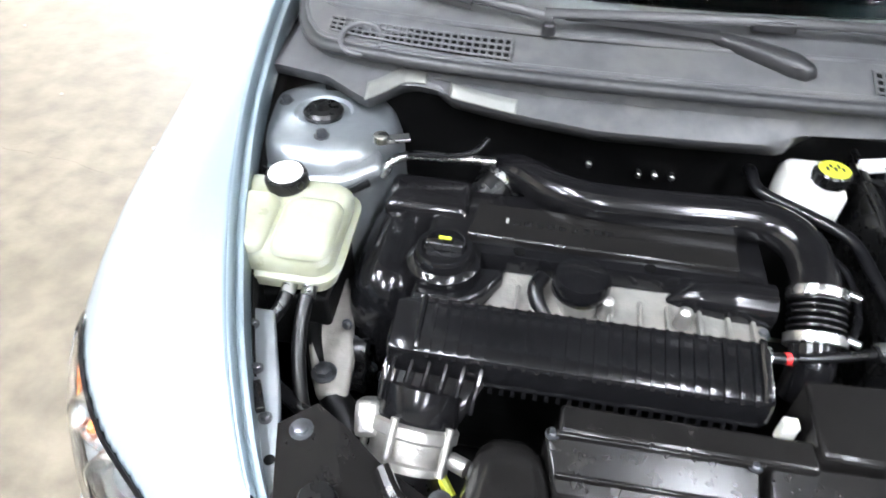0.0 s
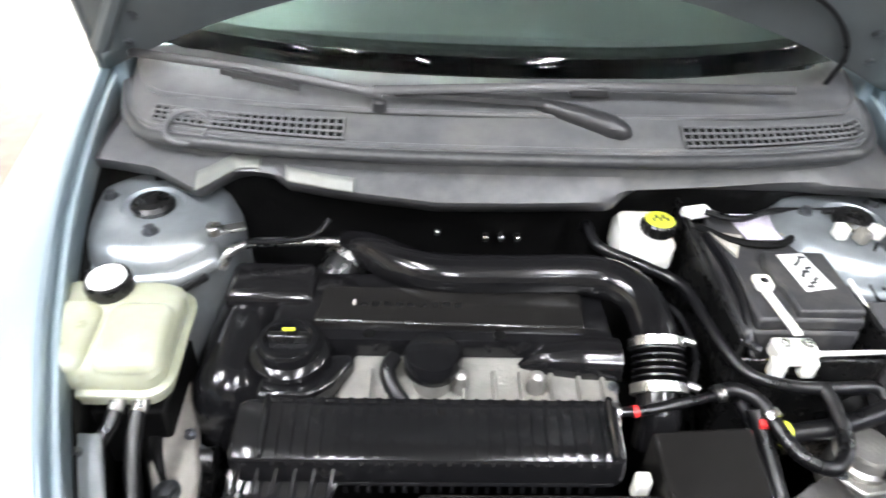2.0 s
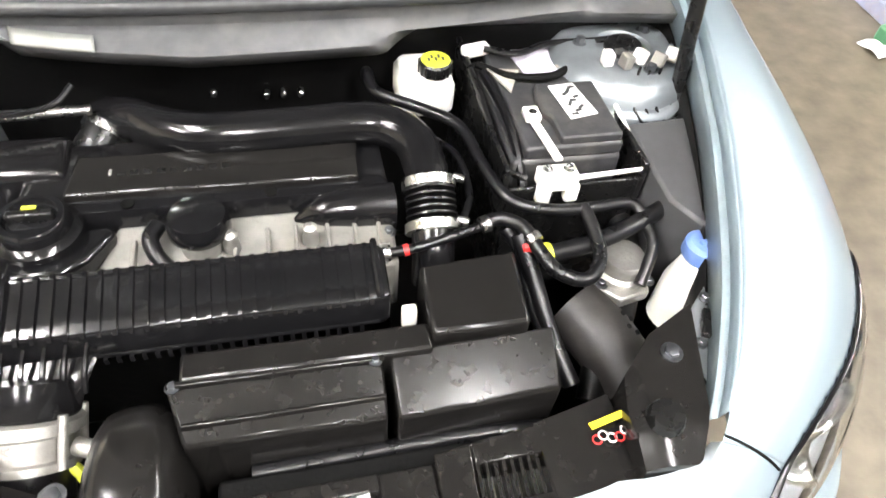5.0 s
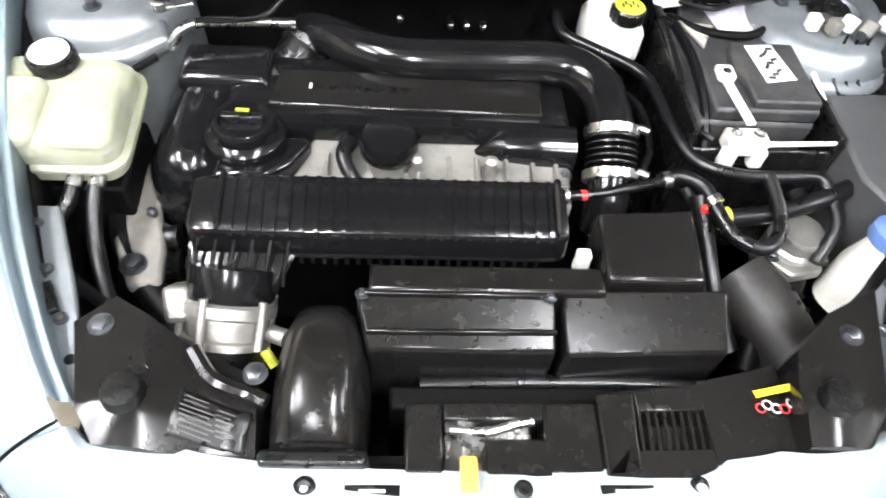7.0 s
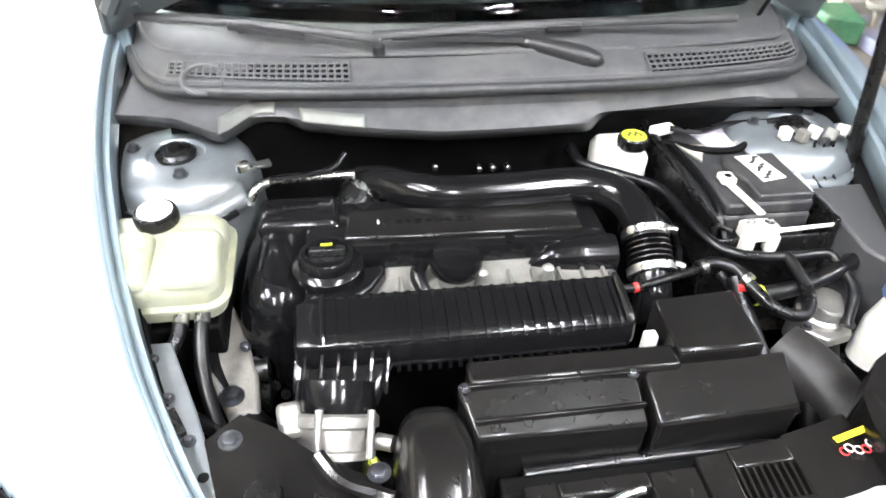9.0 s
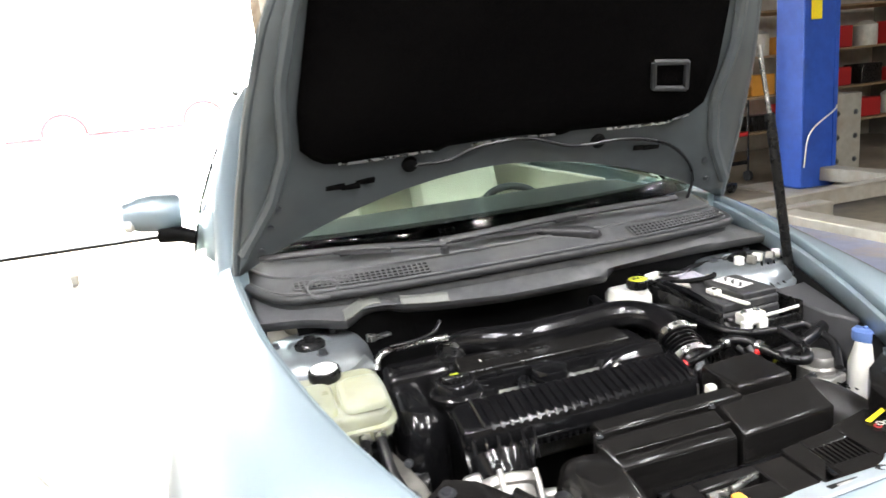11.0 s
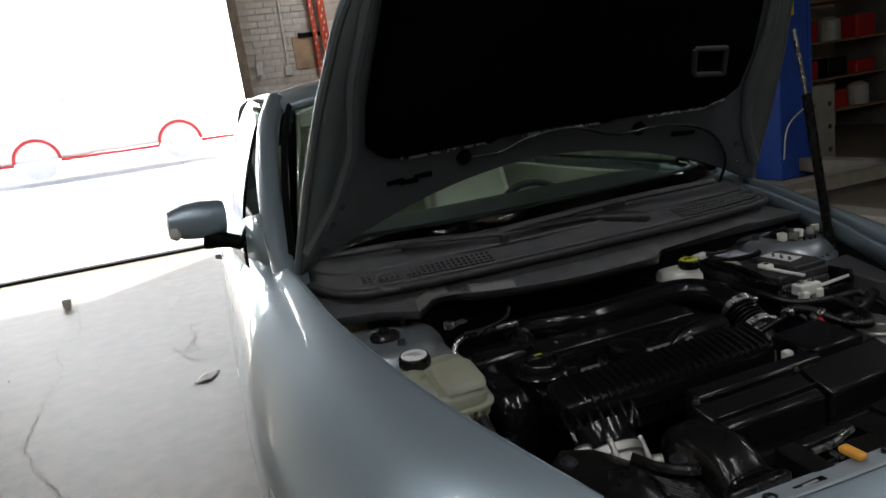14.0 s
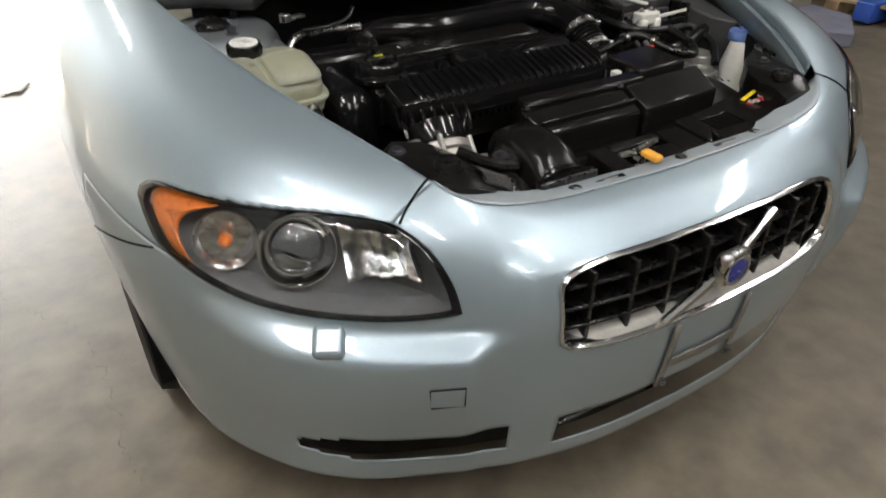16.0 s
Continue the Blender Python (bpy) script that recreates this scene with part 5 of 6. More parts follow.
# ---- engine ----
eng = thing("engine", "black covered transverse engine with aluminium head", "engine", at=(-.16, -.2, .4))
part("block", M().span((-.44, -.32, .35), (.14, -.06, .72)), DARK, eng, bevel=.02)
cov = part("cam_cover", stack(M(), lambda k: rounded(-.375 + k, .145 - k, -.242 + k, -.085 - k, .02), [(.70, 0), (.775, 0), (.785, .004), (.788, .012)]), GLOSS, eng, "glossy black engine cover")
part("cover_step", M().prism([(-.31, -.215), (.10, -.222), (.105, -.14), (-.30, -.135)], lambda x, y: .80 + .03 * (y + .2), .02), BROWNBLK, cov, "raised satin cover panel", bevel=.005)
part("raised_bars", M().box((-.25, -.175, .8012), (.004, .012, .0016)), GREYLBL, cov)
for k in range(9):
    part("raised_bar", M().box((-.235 + .018 * k, -.178, .8008), (.011, .010, .002)), SATIN, cov)
part("cover_barrel", M().tube([(-.0, -.255, .748), (.04, -.248, .757), (.09, -.246, .758), (.148, -.246, .756)], .03, 16, radii=[.006, .026, .034, .036]), GLOSS, cov, "rounded cover end")
for x in (-.225, -.03):
    part("cover_hole", M().lathe([(.009, 0), (.009, .001)], (x, -.229, .7882)), MATTE, cov)
part("timing_cover", stack(M(), lambda k: rounded(-.482 + k, -.362 - k, -.338 + k, -.10 - k, .052, 7), [(.55, 0), (.705, .0), (.735, .004), (.755, .012), (.770, .024), (.779, .038), (.782, .05)]), GLOSS, eng, "rounded glossy timing cover")
part("rear_cover", stack(M(), lambda k: rounded(-.455 + k, -.315 - k, -.165 + k, -.075 - k, .012), [(.70, 0), (.788, 0), (.798, .006), (.801, .014)]), GLOSS, eng, "satin black rear cover")
part("front_apron", stack(M(), lambda k: [(-.375, -.26), (-.375, -.335), (-.30, -.335), (-.27, -.31), (-.245, -.268), (-.245, -.25)], [(.70, 0), (.762, 0), (.772, 0)]), GLOSS, eng, "glossy cover apron", bevel=.008)
oc = part("oil_filler_cap", M().lathe([(.057, 0), (.057, .009), (.052, .014), (.047, .017), (.045, .030), (.041, .035), (.034, .036), (.031, .029), (.004, .029)], (-.336, -.262, .777), n=36), GLOSS, eng, "black oil filler cap")
part("cap_bridge", M().box((-.336, -.262, .812), (.058, .012, .014)), SATIN, oc, bevel=.003)
part("cap_mark", M().box((-.336, -.254, .8195), (.018, .006, .0015)), YELLOW, oc, "yellow oil can mark")
c2 = part("breather_cap", M().lathe([(.040, 0), (.043, .004), (.043, .022), (.038, .032), (.02, .036), (.003, .037)], (-.130, -.274, .768), n=36), GLOSS, eng, "domed black breather cap")
part("breather_stem", M().lathe([(.030, -.04), (.030, .0)], (-.130, -.282, .766)), ALUG, c2)
part("breather_hose", M().tube([(-.185, -.262, .775), (-.195, -.285, .77), (-.185, -.31, .755), (-.165, -.325, .735)], .012, 10), RUBBER, c2, "short black hose")
hd = part("cylinder_head", M().prism([(-.245, -.240), (.142, -.240), (.142, -.345), (-.285, -.345)], lambda x, y: .750 + .2 * (y + .27), .10), ALUG, eng, "dirty cast aluminium head", bevel=.006)
for x in (-.22, -.195, -.085, -.04, .0, .045, .085, .12):
    part("head_rib", M().box((x, -.305, .748), (.006, .07, .02)), ALUG, hd, bevel=.002)
for x in (-.09, .02):
    part("injector", M().lathe([(.012, 0), (.012, .012), (.008, .02), (.01, .03), (.004, .036)], (x, -.295, .745)), ALU, hd, "small metal injector")
for x, y in ((-.23, -.33), (-.15, -.335), (-.06, -.33), (.03, -.332), (.10, -.33), (.135, -.29)):
    part("bolt", hexbolt(M(), (x, y, .742), .007, .009), BOLT, hd)
for y, z, r in ((-.36, .66, .02), (-.38, .62, .026), (-.34, .60, .03)):
    part("pulley", M().lathe([(r * .4, -.015), (r, -.014), (r * .85, 0), (r, .014), (r * .4, .016)], (-.452, y, z), (1, 0, 0)), SATIN, eng)
for k in range(5):
    part("bolt", hexbolt(M(), (-.47 + .012 * k, -.345 - .006 * (k % 2), .70 - .03 * k), .006, .008, (-.3, -1, .4)), BOLT, eng)

# ---- intake manifold ----
mf = thing("intake_manifold", "glossy black ribbed plastic intake manifold", "manifold", at=(-.13, -.39, .66))
MP = [(-.341, .760), (-.344, .779), (-.351, .785), (-.370, .780), (-.395, .774), (-.420, .767), (-.429, .757), (-.432, .715), (-.40, .69), (-.345, .70)]
body = M()
secs = []
for x, k in ((-.395, .72), (-.390, .90), (-.378, .985), (-.36, 1), (.095, 1), (.112, .97), (.120, .88), (.122, .75)):
    secs.append([(x, -.382 + (y + .382) * k, .735 + (z - .735) * k) for y, z in spline(MP + MP[:1], 44)])
body.grid(np.array(secs))
n_ = len(secs[0])
body.add([p for p in secs[0]], [tuple(range(n_))]).add([p for p in secs[-1]], [tuple(range(n_))])
part("shell", body, GLOSS, mf)
fl = spline(MP[1:7], 20)
rim_ = M().tube([(-.352, y + .002, z + .004) for y, z in fl[::3]], .004, 6).tube([(.108, y + .002, z + .004) for y, z in fl[::3]], .005, 6)
part("edge_bead", rim_.tube([(-.352, -.349, .782), (.106, -.349, .782)], .005, 8).tube([(-.30, -.431, .722), (.106, -.431, .722)], .005, 8), GLOSS, mf, "moulded edge bead")
rb = M()
nn = len(fl)
vs = []
for dx in (-.0028, .0028):
    for y, z in fl:
        d = np.array([y + .385, z - .72])
        d = d / np.linalg.norm(d)
        vs += [(dx, y - d[0] * .004, z - d[1] * .004), (dx, y + d[0] * .0045, z + d[1] * .0045)]
fs = []
for k in range(nn - 1):
    a, b = 2 * k, 2 * k + 2
    o = 2 * nn
    fs += [(a, a + 1, b + 1, b), (a + o, b + o, b + 1 + o, a + 1 + o), (a + 1, a + 1 + o, b + 1 + o, b + 1)]
rb.add(vs, fs)
rib_mesh = rb.mesh("rib", GLOSS)
for k in range(24):
    part("rib", rib_mesh, GLOSS, mf, at=(-.335 + .0187 * k, 0, 0))
clip_mesh = M().box((0, -.434, .713), (.006, .008, .010)).mesh("clip", GLOSS)
for k in range(22):
    part("clip", clip_mesh, GLOSS, mf, at=(-.245 + .0155 * k, 0, 0))
run = M().grid(np.array([[(-.335 + .075 * math.cos(a) * k2 + dx, yy + .030 * math.sin(a) * k2, zz + .012 * math.sin(a)) for a in np.linspace(0, 2 * math.pi, 29)] for yy, zz, k2, dx in ((-.395, .742, 1.0, .02), (-.425, .728, .98, .012), (-.448, .712, .92, .004), (-.460, .698, .86, 0), (-.466, .685, .84, -.004))]))
part("runner", run, GLOSS, mf, "curved manifold outlet")
for k in range(6):
    x = -.395 + .024 * k
    part("runner_rib", M().tube([(x + .018, -.418, .752), (x + .014, -.444, .740), (x + .010, -.464, .722), (x + .008, -.474, .706)], .0036, 6), GLOSS, mf)
tb = thing("throttle_body", "cast aluminium throttle body under manifold", "throttle body", at=(-.34, -.49, .66))
ax = Vector((-.10, -.75, -.65)).normalized()
b0 = Vector((-.338, -.450, .700))
part("neck", M().lathe([(.058, -.01), (.060, .03), (.057, .036)], b0, ax, 36), GLOSS, tb, "black plastic neck")
part("casting", M().lathe([(.060, .036), (.064, .040), (.064, .054), (.057, .058), (.055, .085), (.060, .088), (.060, .098)], b0, ax, 36), ALU, tb)
part("lower_hose", M().lathe([(.052, .098), (.054, .15), (.052, .20)], b0, ax, 30), RUBBER, tb, "black rubber intake hose")
for k in range(5):
    a = 2 * math.pi * k / 5 + .3
    u_ = ax.orthogonal().normalized()
    w__ = ax.cross(u_)
    p = b0 + ax * .030 + (u_ * math.cos(a) + w__ * math.sin(a)) * .064
    part("stud", M().cyl(p, p + ax * .065, .0058, n=12), ALU, tb, "cast screw boss")
part("actuator", M().box((-.405, -.485, .68), (.035, .05, .065), pose(0, 0, 0, 40, 0, 8)), ALU, tb, "aluminium actuator housing", bevel=.008)
part("sensor", M().cyl((-.285, -.52, .66), (-.262, -.53, .662), .012), ALU, tb)
plain("dipstick", M().tube([(-.305, -.535, .675), (-.288, -.55, .668), (-.272, -.568, .655)], .0075, 8), YELLOW, "bright yellow dipstick loop", "dipstick")

for _t in (mf, tb):
    seat_closer(_t, .962)

# ---- turbo pipe ----
tp = thing("intake_pipe", "glossy black intercooler pipe with metal clamps", "pipe", at=(.0, -.12, .79))
PIPE = [(-.285, -.005, .765), (-.262, -.022, .785), (-.225, -.055, .800), (-.175, -.095, .808), (-.11, -.117, .812), (0, -.120, .815), (.10, -.120, .818), (.155, -.132, .817), (.190, -.168, .812), (.200, -.215, .802), (.200, -.248, .792)]
part("pipe", M().tube(PIPE, .0335, 24), GLOSS, tp)
for k in range(6):
    c = Vector((.200, -.258, .789)) + Vector((-.002, -.042, -.026)) * (k / 5)
    part("bellows_ring", M().lathe([(.030, -.004), (.0385, -.0015), (.0385, .0015), (.030, .004)], c, (-.04, -.85, -.52), 28), RUBBER, tp)
for p in ((.200, -.248, .793), (.197, -.306, .760)):
    cl = part("clamp", M().lathe([(.0375, -.007), (.041, -.007), (.041, .007), (.0375, .007)], p, (-.04, -.85, -.52), 30), BRIGHT, tp, "bright steel hose clamp")
    part("clamp_screw", M().cyl((p[0] + .036, p[1] - .002, p[2] + .014), (p[0] + .052, p[1] - .008, p[2] + .012), .0065), BRIGHT, cl)
part("lower_pipe", M().tube([(.197, -.30, .762), (.195, -.33, .735), (.192, -.35, .69)], .032, 20), GLOSS, tp)
part("turbo_elbow", M().tube([(-.265, -.03, .775), (-.285, -.055, .765), (-.30, -.085, .745)], .036, 16), SATIN, tp, "ribbed black elbow")
part("clamp", M().lathe([(.037, -.006), (.040, -.006), (.040, .006), (.037, .006)], (-.276, -.042, .771), (-.4, -.6, -.3), 24), BRIGHT, tp, "bright steel hose clamp")
part("mount_pin", M().lathe([(.010, 0), (.012, .006), (.005, .012)], (-.118, -.148, .785)), BRIGHT, tp)

# ---- pipes by the firewall ----
plain("coolant_pipe", M().tube([(-.47, -.10, .80), (-.456, -.086, .825), (-.421, -.066, .828), (-.365, -.059, .826), (-.285, -.05, .822)], .008, 10), BRIGHT, "bare metal coolant pipe by firewall", "pipe")
plain("vacuum_hose", M().tube([(-.43, -.08, .84), (-.37, -.075, .84), (-.324, -.072, .85), (-.299, -.048, .865)], .0045, 8), RUBBER, "thin black vacuum hose by firewall", "hose")
eye = plain("lifting_bracket", M().box((-.45, -.088, .872), (.05, .018, .006), pose(0, 0, 0, 0, 0, 20)).lathe([(.012, 0), (.012, .014), (.006, .016)], (-.471, -.095, .868)), BRIGHT, "small bright bracket with bolt", "bracket", bevel=.001)
for x, y in ((-.03, .035), (.0, .036), (.03, .035), (-.12, .05)):
    plain("firewall_stud", M().lathe([(.006, 0), (.006, .018), (.003, .02)], (x, y + .035, .752), (0, -1, .2)), BRIGHT, "bright metal stud on the firewall", "stud", group="firewall studs")

# ---- control box ----
eb = thing("control_box", "glossy black engine control box with lids", "box", at=(.09, -.48, .5))
part("rear_ledge", M().span((-.150, -.505, .50), (.165, -.462, .748)), BROWNBLK, eb, bevel=.006)
part("tall_lid", M().prism([(.165, -.488), (.300, -.490), (.312, -.362), (.168, -.372)], lambda x, y: .757, .22), BROWNBLK, eb, bevel=.007)
part("left_lid", M().prism([(-.168, -.500), (.098, -.498), (.096, -.572), (-.150, -.570)], lambda x, y: .737 + .42 * (y + .50), .16), BROWNBLK, eb, bevel=.006)
part("right_lid", M().prism([(.106, -.494), (.335, -.490), (.326, -.570), (.108, -.576)], lambda x, y: .742 + .38 * (y + .49), .16), BROWNBLK, eb, bevel=.006)
part("lid_ridge", M().span((-.165, -.509, .738), (.10, -.501, .746)), BROWNBLK, eb, bevel=.002)
part("lid_ridge", M().prism([(-.150, -.548), (.096, -.546), (.096, -.552), (-.150, -.554)], lambda x, y: .7265, .01), BROWNBLK, eb, bevel=.002)
for x in (-.158, .088):
    part("screw", hexbolt(M(), (x, -.506, .739), .006, .006), BOLT, eb)
part("side_clip", M().span((.135, -.442, .70), (.155, -.425, .742)), WHITEP, eb, "pale plastic clip", bevel=.003)

seat_closer(eb, .968)

# ---- front panel, air snorkel, latch ----
fpn = thing("front_panel", "weathered black plastic radiator panel", "panel", at=(0, -.68, .62))
bp_ = M()
zc = lambda x, y: .710 + .05 * (y + .66) * 1.0
for x0, x1 in ((-.100, -.055), (.068, .135)):
    bp_.prism([(x0, -.642), (x1, -.640), (x1, -.728), (x0, -.728)], zc, .05)
bp_.prism([(-.055, -.641), (.068, -.640), (.068, -.664), (-.055, -.664)], zc, .05)
bp_.prism([(-.005, -.685), (.068, -.685), (.068, -.728), (-.005, -.728)], zc, .05)
part("latch_surround", bp_, BROWNBLK, fpn, bevel=.004)
vm = M().prism([(.135, -.632), (.182, -.628), (.176, -.730), (.135, -.730)], lambda x, y: .716 + .06 * (y + .66), .05)
vm.prism([(.182, -.628), (.268, -.618), (.268, -.652), (.182, -.654)], lambda x, y: .716 + .06 * (y + .66), .05)
vm.prism([(.176, -.700), (.270, -.698), (.270, -.730), (.176, -.730)], lambda x, y: .716 + .06 * (y + .66), .05)
vm.prism([(.268, -.618), (.375, -.590), (.385, -.715), (.270, -.730)], lambda x, y: .716 + .06 * (y + .66), .05)
part("vent_panel", vm, BROWNBLK, fpn, bevel=.003)
for k in range(9):
    x = .183 + .0105 * k
    part("vent_slat", M().prism([(x, -.653), (x + .004, -.653), (x + .002, -.701), (x - .002, -.701)], lambda x_, y: .715 + .06 * (y + .66), .02), BROWNBLK, fpn)
part("vent_bed", M().span((.175, -.705, .665), (.275, -.65, .67)), WHITEP, fpn, "pale plate behind the vent")
for sx in (-1, 1):
    cpl = [(.490, -.569), (.450, -.532), (.36, -.585), (.276, -.612), (.268, -.716), (.435, -.712), (.458, -.676)] if sx < 0 else [(.520, -.500), (.440, -.540), (.385, -.592), (.372, -.640), (.372, -.708), (.438, -.715), (.470, -.655)]
    zz = (lambda x, y: .768 - .05 * max(0, min(1, (.40 - abs(x)) / .10)) - .42 * max(0, -y - .672))
    m_ = M()
    # subdivided sheet over the outline so that it can slope
    cx, cy = sum(p[0] for p in cpl) / len(cpl), sum(p[1] for p in cpl) / len(cpl)
    edge_ = []
    for (xa, ya), (xb, yb) in zip(cpl, cpl[1:] + cpl[:1]):
        edge_ += [(xa + (xb - xa) * t / 6, ya + (yb - ya) * t / 6) for t in range(6)]
    ring = [[(sx * (cx + (x - cx) * k), cy + (y - cy) * k, zz(cx + (x - cx) * k, cy + (y - cy) * k) - d) for x, y in edge_ + edge_[:1]] for k, d in ((1.0, .06), (1.0, .006), (.985, .0), (.8, 0), (.6, 0), (.4, 0), (.2, 0), (.01, 0))]
    m_.grid(np.array(ring))
    lc = part("lamp_cover", m_, BROWNBLK, fpn, "weathered lamp access cover")
    part("knob", M().lathe([(.024, 0), (.022, .010), (.020, .014), (.010, .015)], (sx * .41, -.658, .765)), SATIN, lc, "round black knob")
    part("bolt", hexbolt(M(), (sx * .457, -.573, .768), .010, .007), BOLT, lc)
for a, b in (((-.352, -.595, .752), (-.285, -.640, .728)),):
    part("rib", M().tube([a, (-.325, -.628, .742), b, (-.262, -.650, .726)], .010, 8), BROWNBLK, fpn, "raised bead")
part("panel_screw", hexbolt(M(), (-.278, -.618, .735), .010, .007), BOLT, fpn)
zz = lambda x, y: .768 - .05 * max(0, min(1, (.40 - abs(x)) / .10)) - .42 * max(0, -y - .672)
lb = part("warning_label", M().grid(np.array([[(x, y, zz(x, y) + .0035) for x, y in [((1 - b) * ((1 - a) * -.362 + a * -.355) + b * ((1 - a) * -.284 + a * -.278), (1 - b) * ((1 - a) * -.696 + a * -.645) + b * ((1 - a) * -.706 + a * -.662)) for b in np.linspace(0, 1, 12)]] for a in np.linspace(0, 1, 12)])), SATIN, fpn, "dark label with pale print", solid=.0006)
for k in range(8):
    y = -.650 - .0055 * k
    for x0, x1 in ((-.352, -.322 + .003 * (k % 3)), (-.315, -.296 - .004 * (k % 2))) if k > 1 else ((-.350, -.325),):
        dy = -.20 * (x1 - x0)
        part("print_bar", M().prism([(x0, y), (x1, y + dy), (x1, y + dy - .0017), (x0, y - .0017)], lambda x_, y_: zz(x_, y_) + .0050, .0012), PRINT, lb)
tape_z = lambda x, y: .716 + .06 * (y + .66) + .0022
part("yellow_tape", M().prism([(.334, -.628), (.392, -.622), (.394, -.630), (.336, -.637)], lambda x, y: tape_z(x, y) + .018 * (x - .33) / .06, .0012), YTAPE, fpn, "strip of yellow tape")
for k in range(7):
    a = k * .9
    x, y = .338 + .009 * k, -.650 + .004 * math.sin(a * 2)
    part("symbol_ring", M().tube([(x + .006 * math.cos(q), y + .006 * math.sin(q), tape_z(x, y) + .001 + .014 * max(0, (x - .345)) / .05) for q in np.linspace(0, 6.28, 9)], .0012, 5, steps=1, smooth=False), WHITELBL if k % 3 else RED, fpn)
sn = thing("air_snorkel", "glossy black air intake snorkel duct", "snorkel", at=(-.203, -.63, .62))
sg_ = []
for y, h, wd_ in ((-.498, .05, .012), (-.502, .085, .025), (-.512, .112, .038), (-.530, .132, .048), (-.56, .148, .0555), (-.60, .155, .059), (-.64, .153, .0600), (-.675, .140, .0590), (-.695, .124, .0595), (-.705, .112, .060)):
    sg_.append([(-.203 + wd_ * math.copysign(abs(math.cos(a)) ** .6, math.cos(a)), y, .61 + h * math.sin(a) ** .55) for a in np.linspace(0.0001, math.pi - .0001, 25)])
part("duct", M().grid(np.array(sg_)), BROWNBLK, sn, solid=.003)
part("mouth", M().span((-.265, -.722, .66), (-.142, -.703, .722)), SATIN, sn, "flat black inlet mouth", bevel=.005)
part("rim", M().tube([(-.203 + .060 * math.copysign(abs(math.cos(a)) ** .6, math.cos(a)), -.70, .61 + .118 * math.sin(a) ** .55) for a in np.linspace(.02, math.pi - .02, 20)], .004, 6), GLOSS, sn)
for x in (-.245, -.165):
    part("clip_slot", M().box((x, -.715, .7225), (.020, .006, .002)), MATTE, sn)
lt = thing("hood_latch", "steel hood latch with orange release lever", "latch", at=(-.01, -.69, .66))
part("plate", M().span((-.05, -.72, .655), (.06, -.655, .665)), BRIGHT, lt, bevel=.002)
part("hook", M().tube([(-.045, -.672, .700), (.0, -.676, .704), (.03, -.668, .706), (.055, -.664, .708)], .006, 8), BRIGHT, lt, "worn steel hook")
part("lever", M().span((-.032, -.715, .700), (-.020, -.675, .706)), BRIGHT, lt, bevel=.002)
part("lever_grip", M().span((-.037, -.752, .716), (-.017, -.712, .728)), ORANGE, lt, "orange plastic grip", bevel=.004)
part("spring", M().lathe([(.008, 0), (.008, .04)], (.022, -.70, .665)), MATTE, lt)
for x, y, r in ((-.21, -.744, .013), (.241, -.744, .013), (-.43, -.729, .013), (.452, -.727, .013), (.035, -.746, .011)):
    g_ = plain("rubber_stop", M().lathe([(r, 0), (r, .004), (r * .6, .007), (r * .3, .004)], (x, y, .7085 if abs(x) < .4 else .728)), SATIN, "black rubber stop on slam panel", "rubber stop", group="slam panel stops")
for x in (-.135, .155):
    tg = thing("slam_tag", "small dark tag on the slam panel", "tag", "slam panel tags", (x, -.748, .708))
    part("plate", M().box((x, -.748, .7110), (.062, .014, .003)), SATIN, tg, bevel=.001)
    part("print_bar", M().box((x, -.748, .7131), (.03, .004, .0006)), GREYLBL, tg)

# ---- battery side ----
bt = thing("battery", "dusty black car battery with clamp", "battery", at=(.43, -.09, .62))
part("case", M().span((.335, -.228, .62), (.520, .055, .805)), BATT, bt, bevel=.008)
part("lid", M().span((.355, -.226, .803), (.518, .05, .828)), BATT, bt, bevel=.006)
part("lid_step", M().prism([(.412, -.222), (.514, -.222), (.514, -.078), (.412, -.078), (.402, -.11), (.402, -.15), (.412, -.17)], .842, .016), BATT, bt, "raised battery lid", bevel=.004)
part("label", M().prism([(.44, -.18), (.49, -.17), (.475, -.085), (.43, -.09)], .8432, .0008), WHITELBL, bt, "torn white label")
for k in range(9):
    part("print_bar", M().box((.452 + .008 * (k % 3), -.168 + .009 * k, .8436), (.012, .006, .0008), pose(0, 0, 0, 0, 0, 20 * (k % 4))), BATT, bt)
part("grey_label", M().prism([(.395, .045), (.50, .045), (.495, -.03), (.41, -.03)], .8292, .0008), mat("violet_label", (.50, .47, .55), .5, 0, .2, 40), bt, "faded grey violet label")
for sgn in (0, 1):
    part("strap_felt", M().prism([(.345 + .125 * sgn, -.015), (.40 + .115 * sgn, -.025), (.37 + .14 * sgn, -.085)], .834, .004), CLOTH, bt, "grey felt corner of the strap")
part("strap", M().tube([(.335, .01, .825), (.38, -.045, .836), (.45, -.055, .838), (.52, .0, .83)], .007, 8), MATTE, bt, "dark hold-down strap")
part("terminal", M().lathe([(.011, 0), (.010, .02), (.004, .024)], (.384, -.155, .822)), BRIGHT, bt)
part("terminal_bar", M().box((.389, -.205, .832), (.014, .115, .006), pose(0, 0, 0, 0, 0, 6)), WHITEP, bt, "corroded white terminal bar", bevel=.002)
part("terminal_bar", M().box((.383, -.155, .838), (.026, .03, .012)), WHITEP, bt, bevel=.003)
part("clamp_plate", M().span((.366, -.283, .785), (.428, -.248, .815)).span((.362, -.290, .765), (.384, -.270, .80)).span((.408, -.288, .765), (.430, -.268, .80)), WHITEP, bt, "pale corroded clamp", bevel=.005)
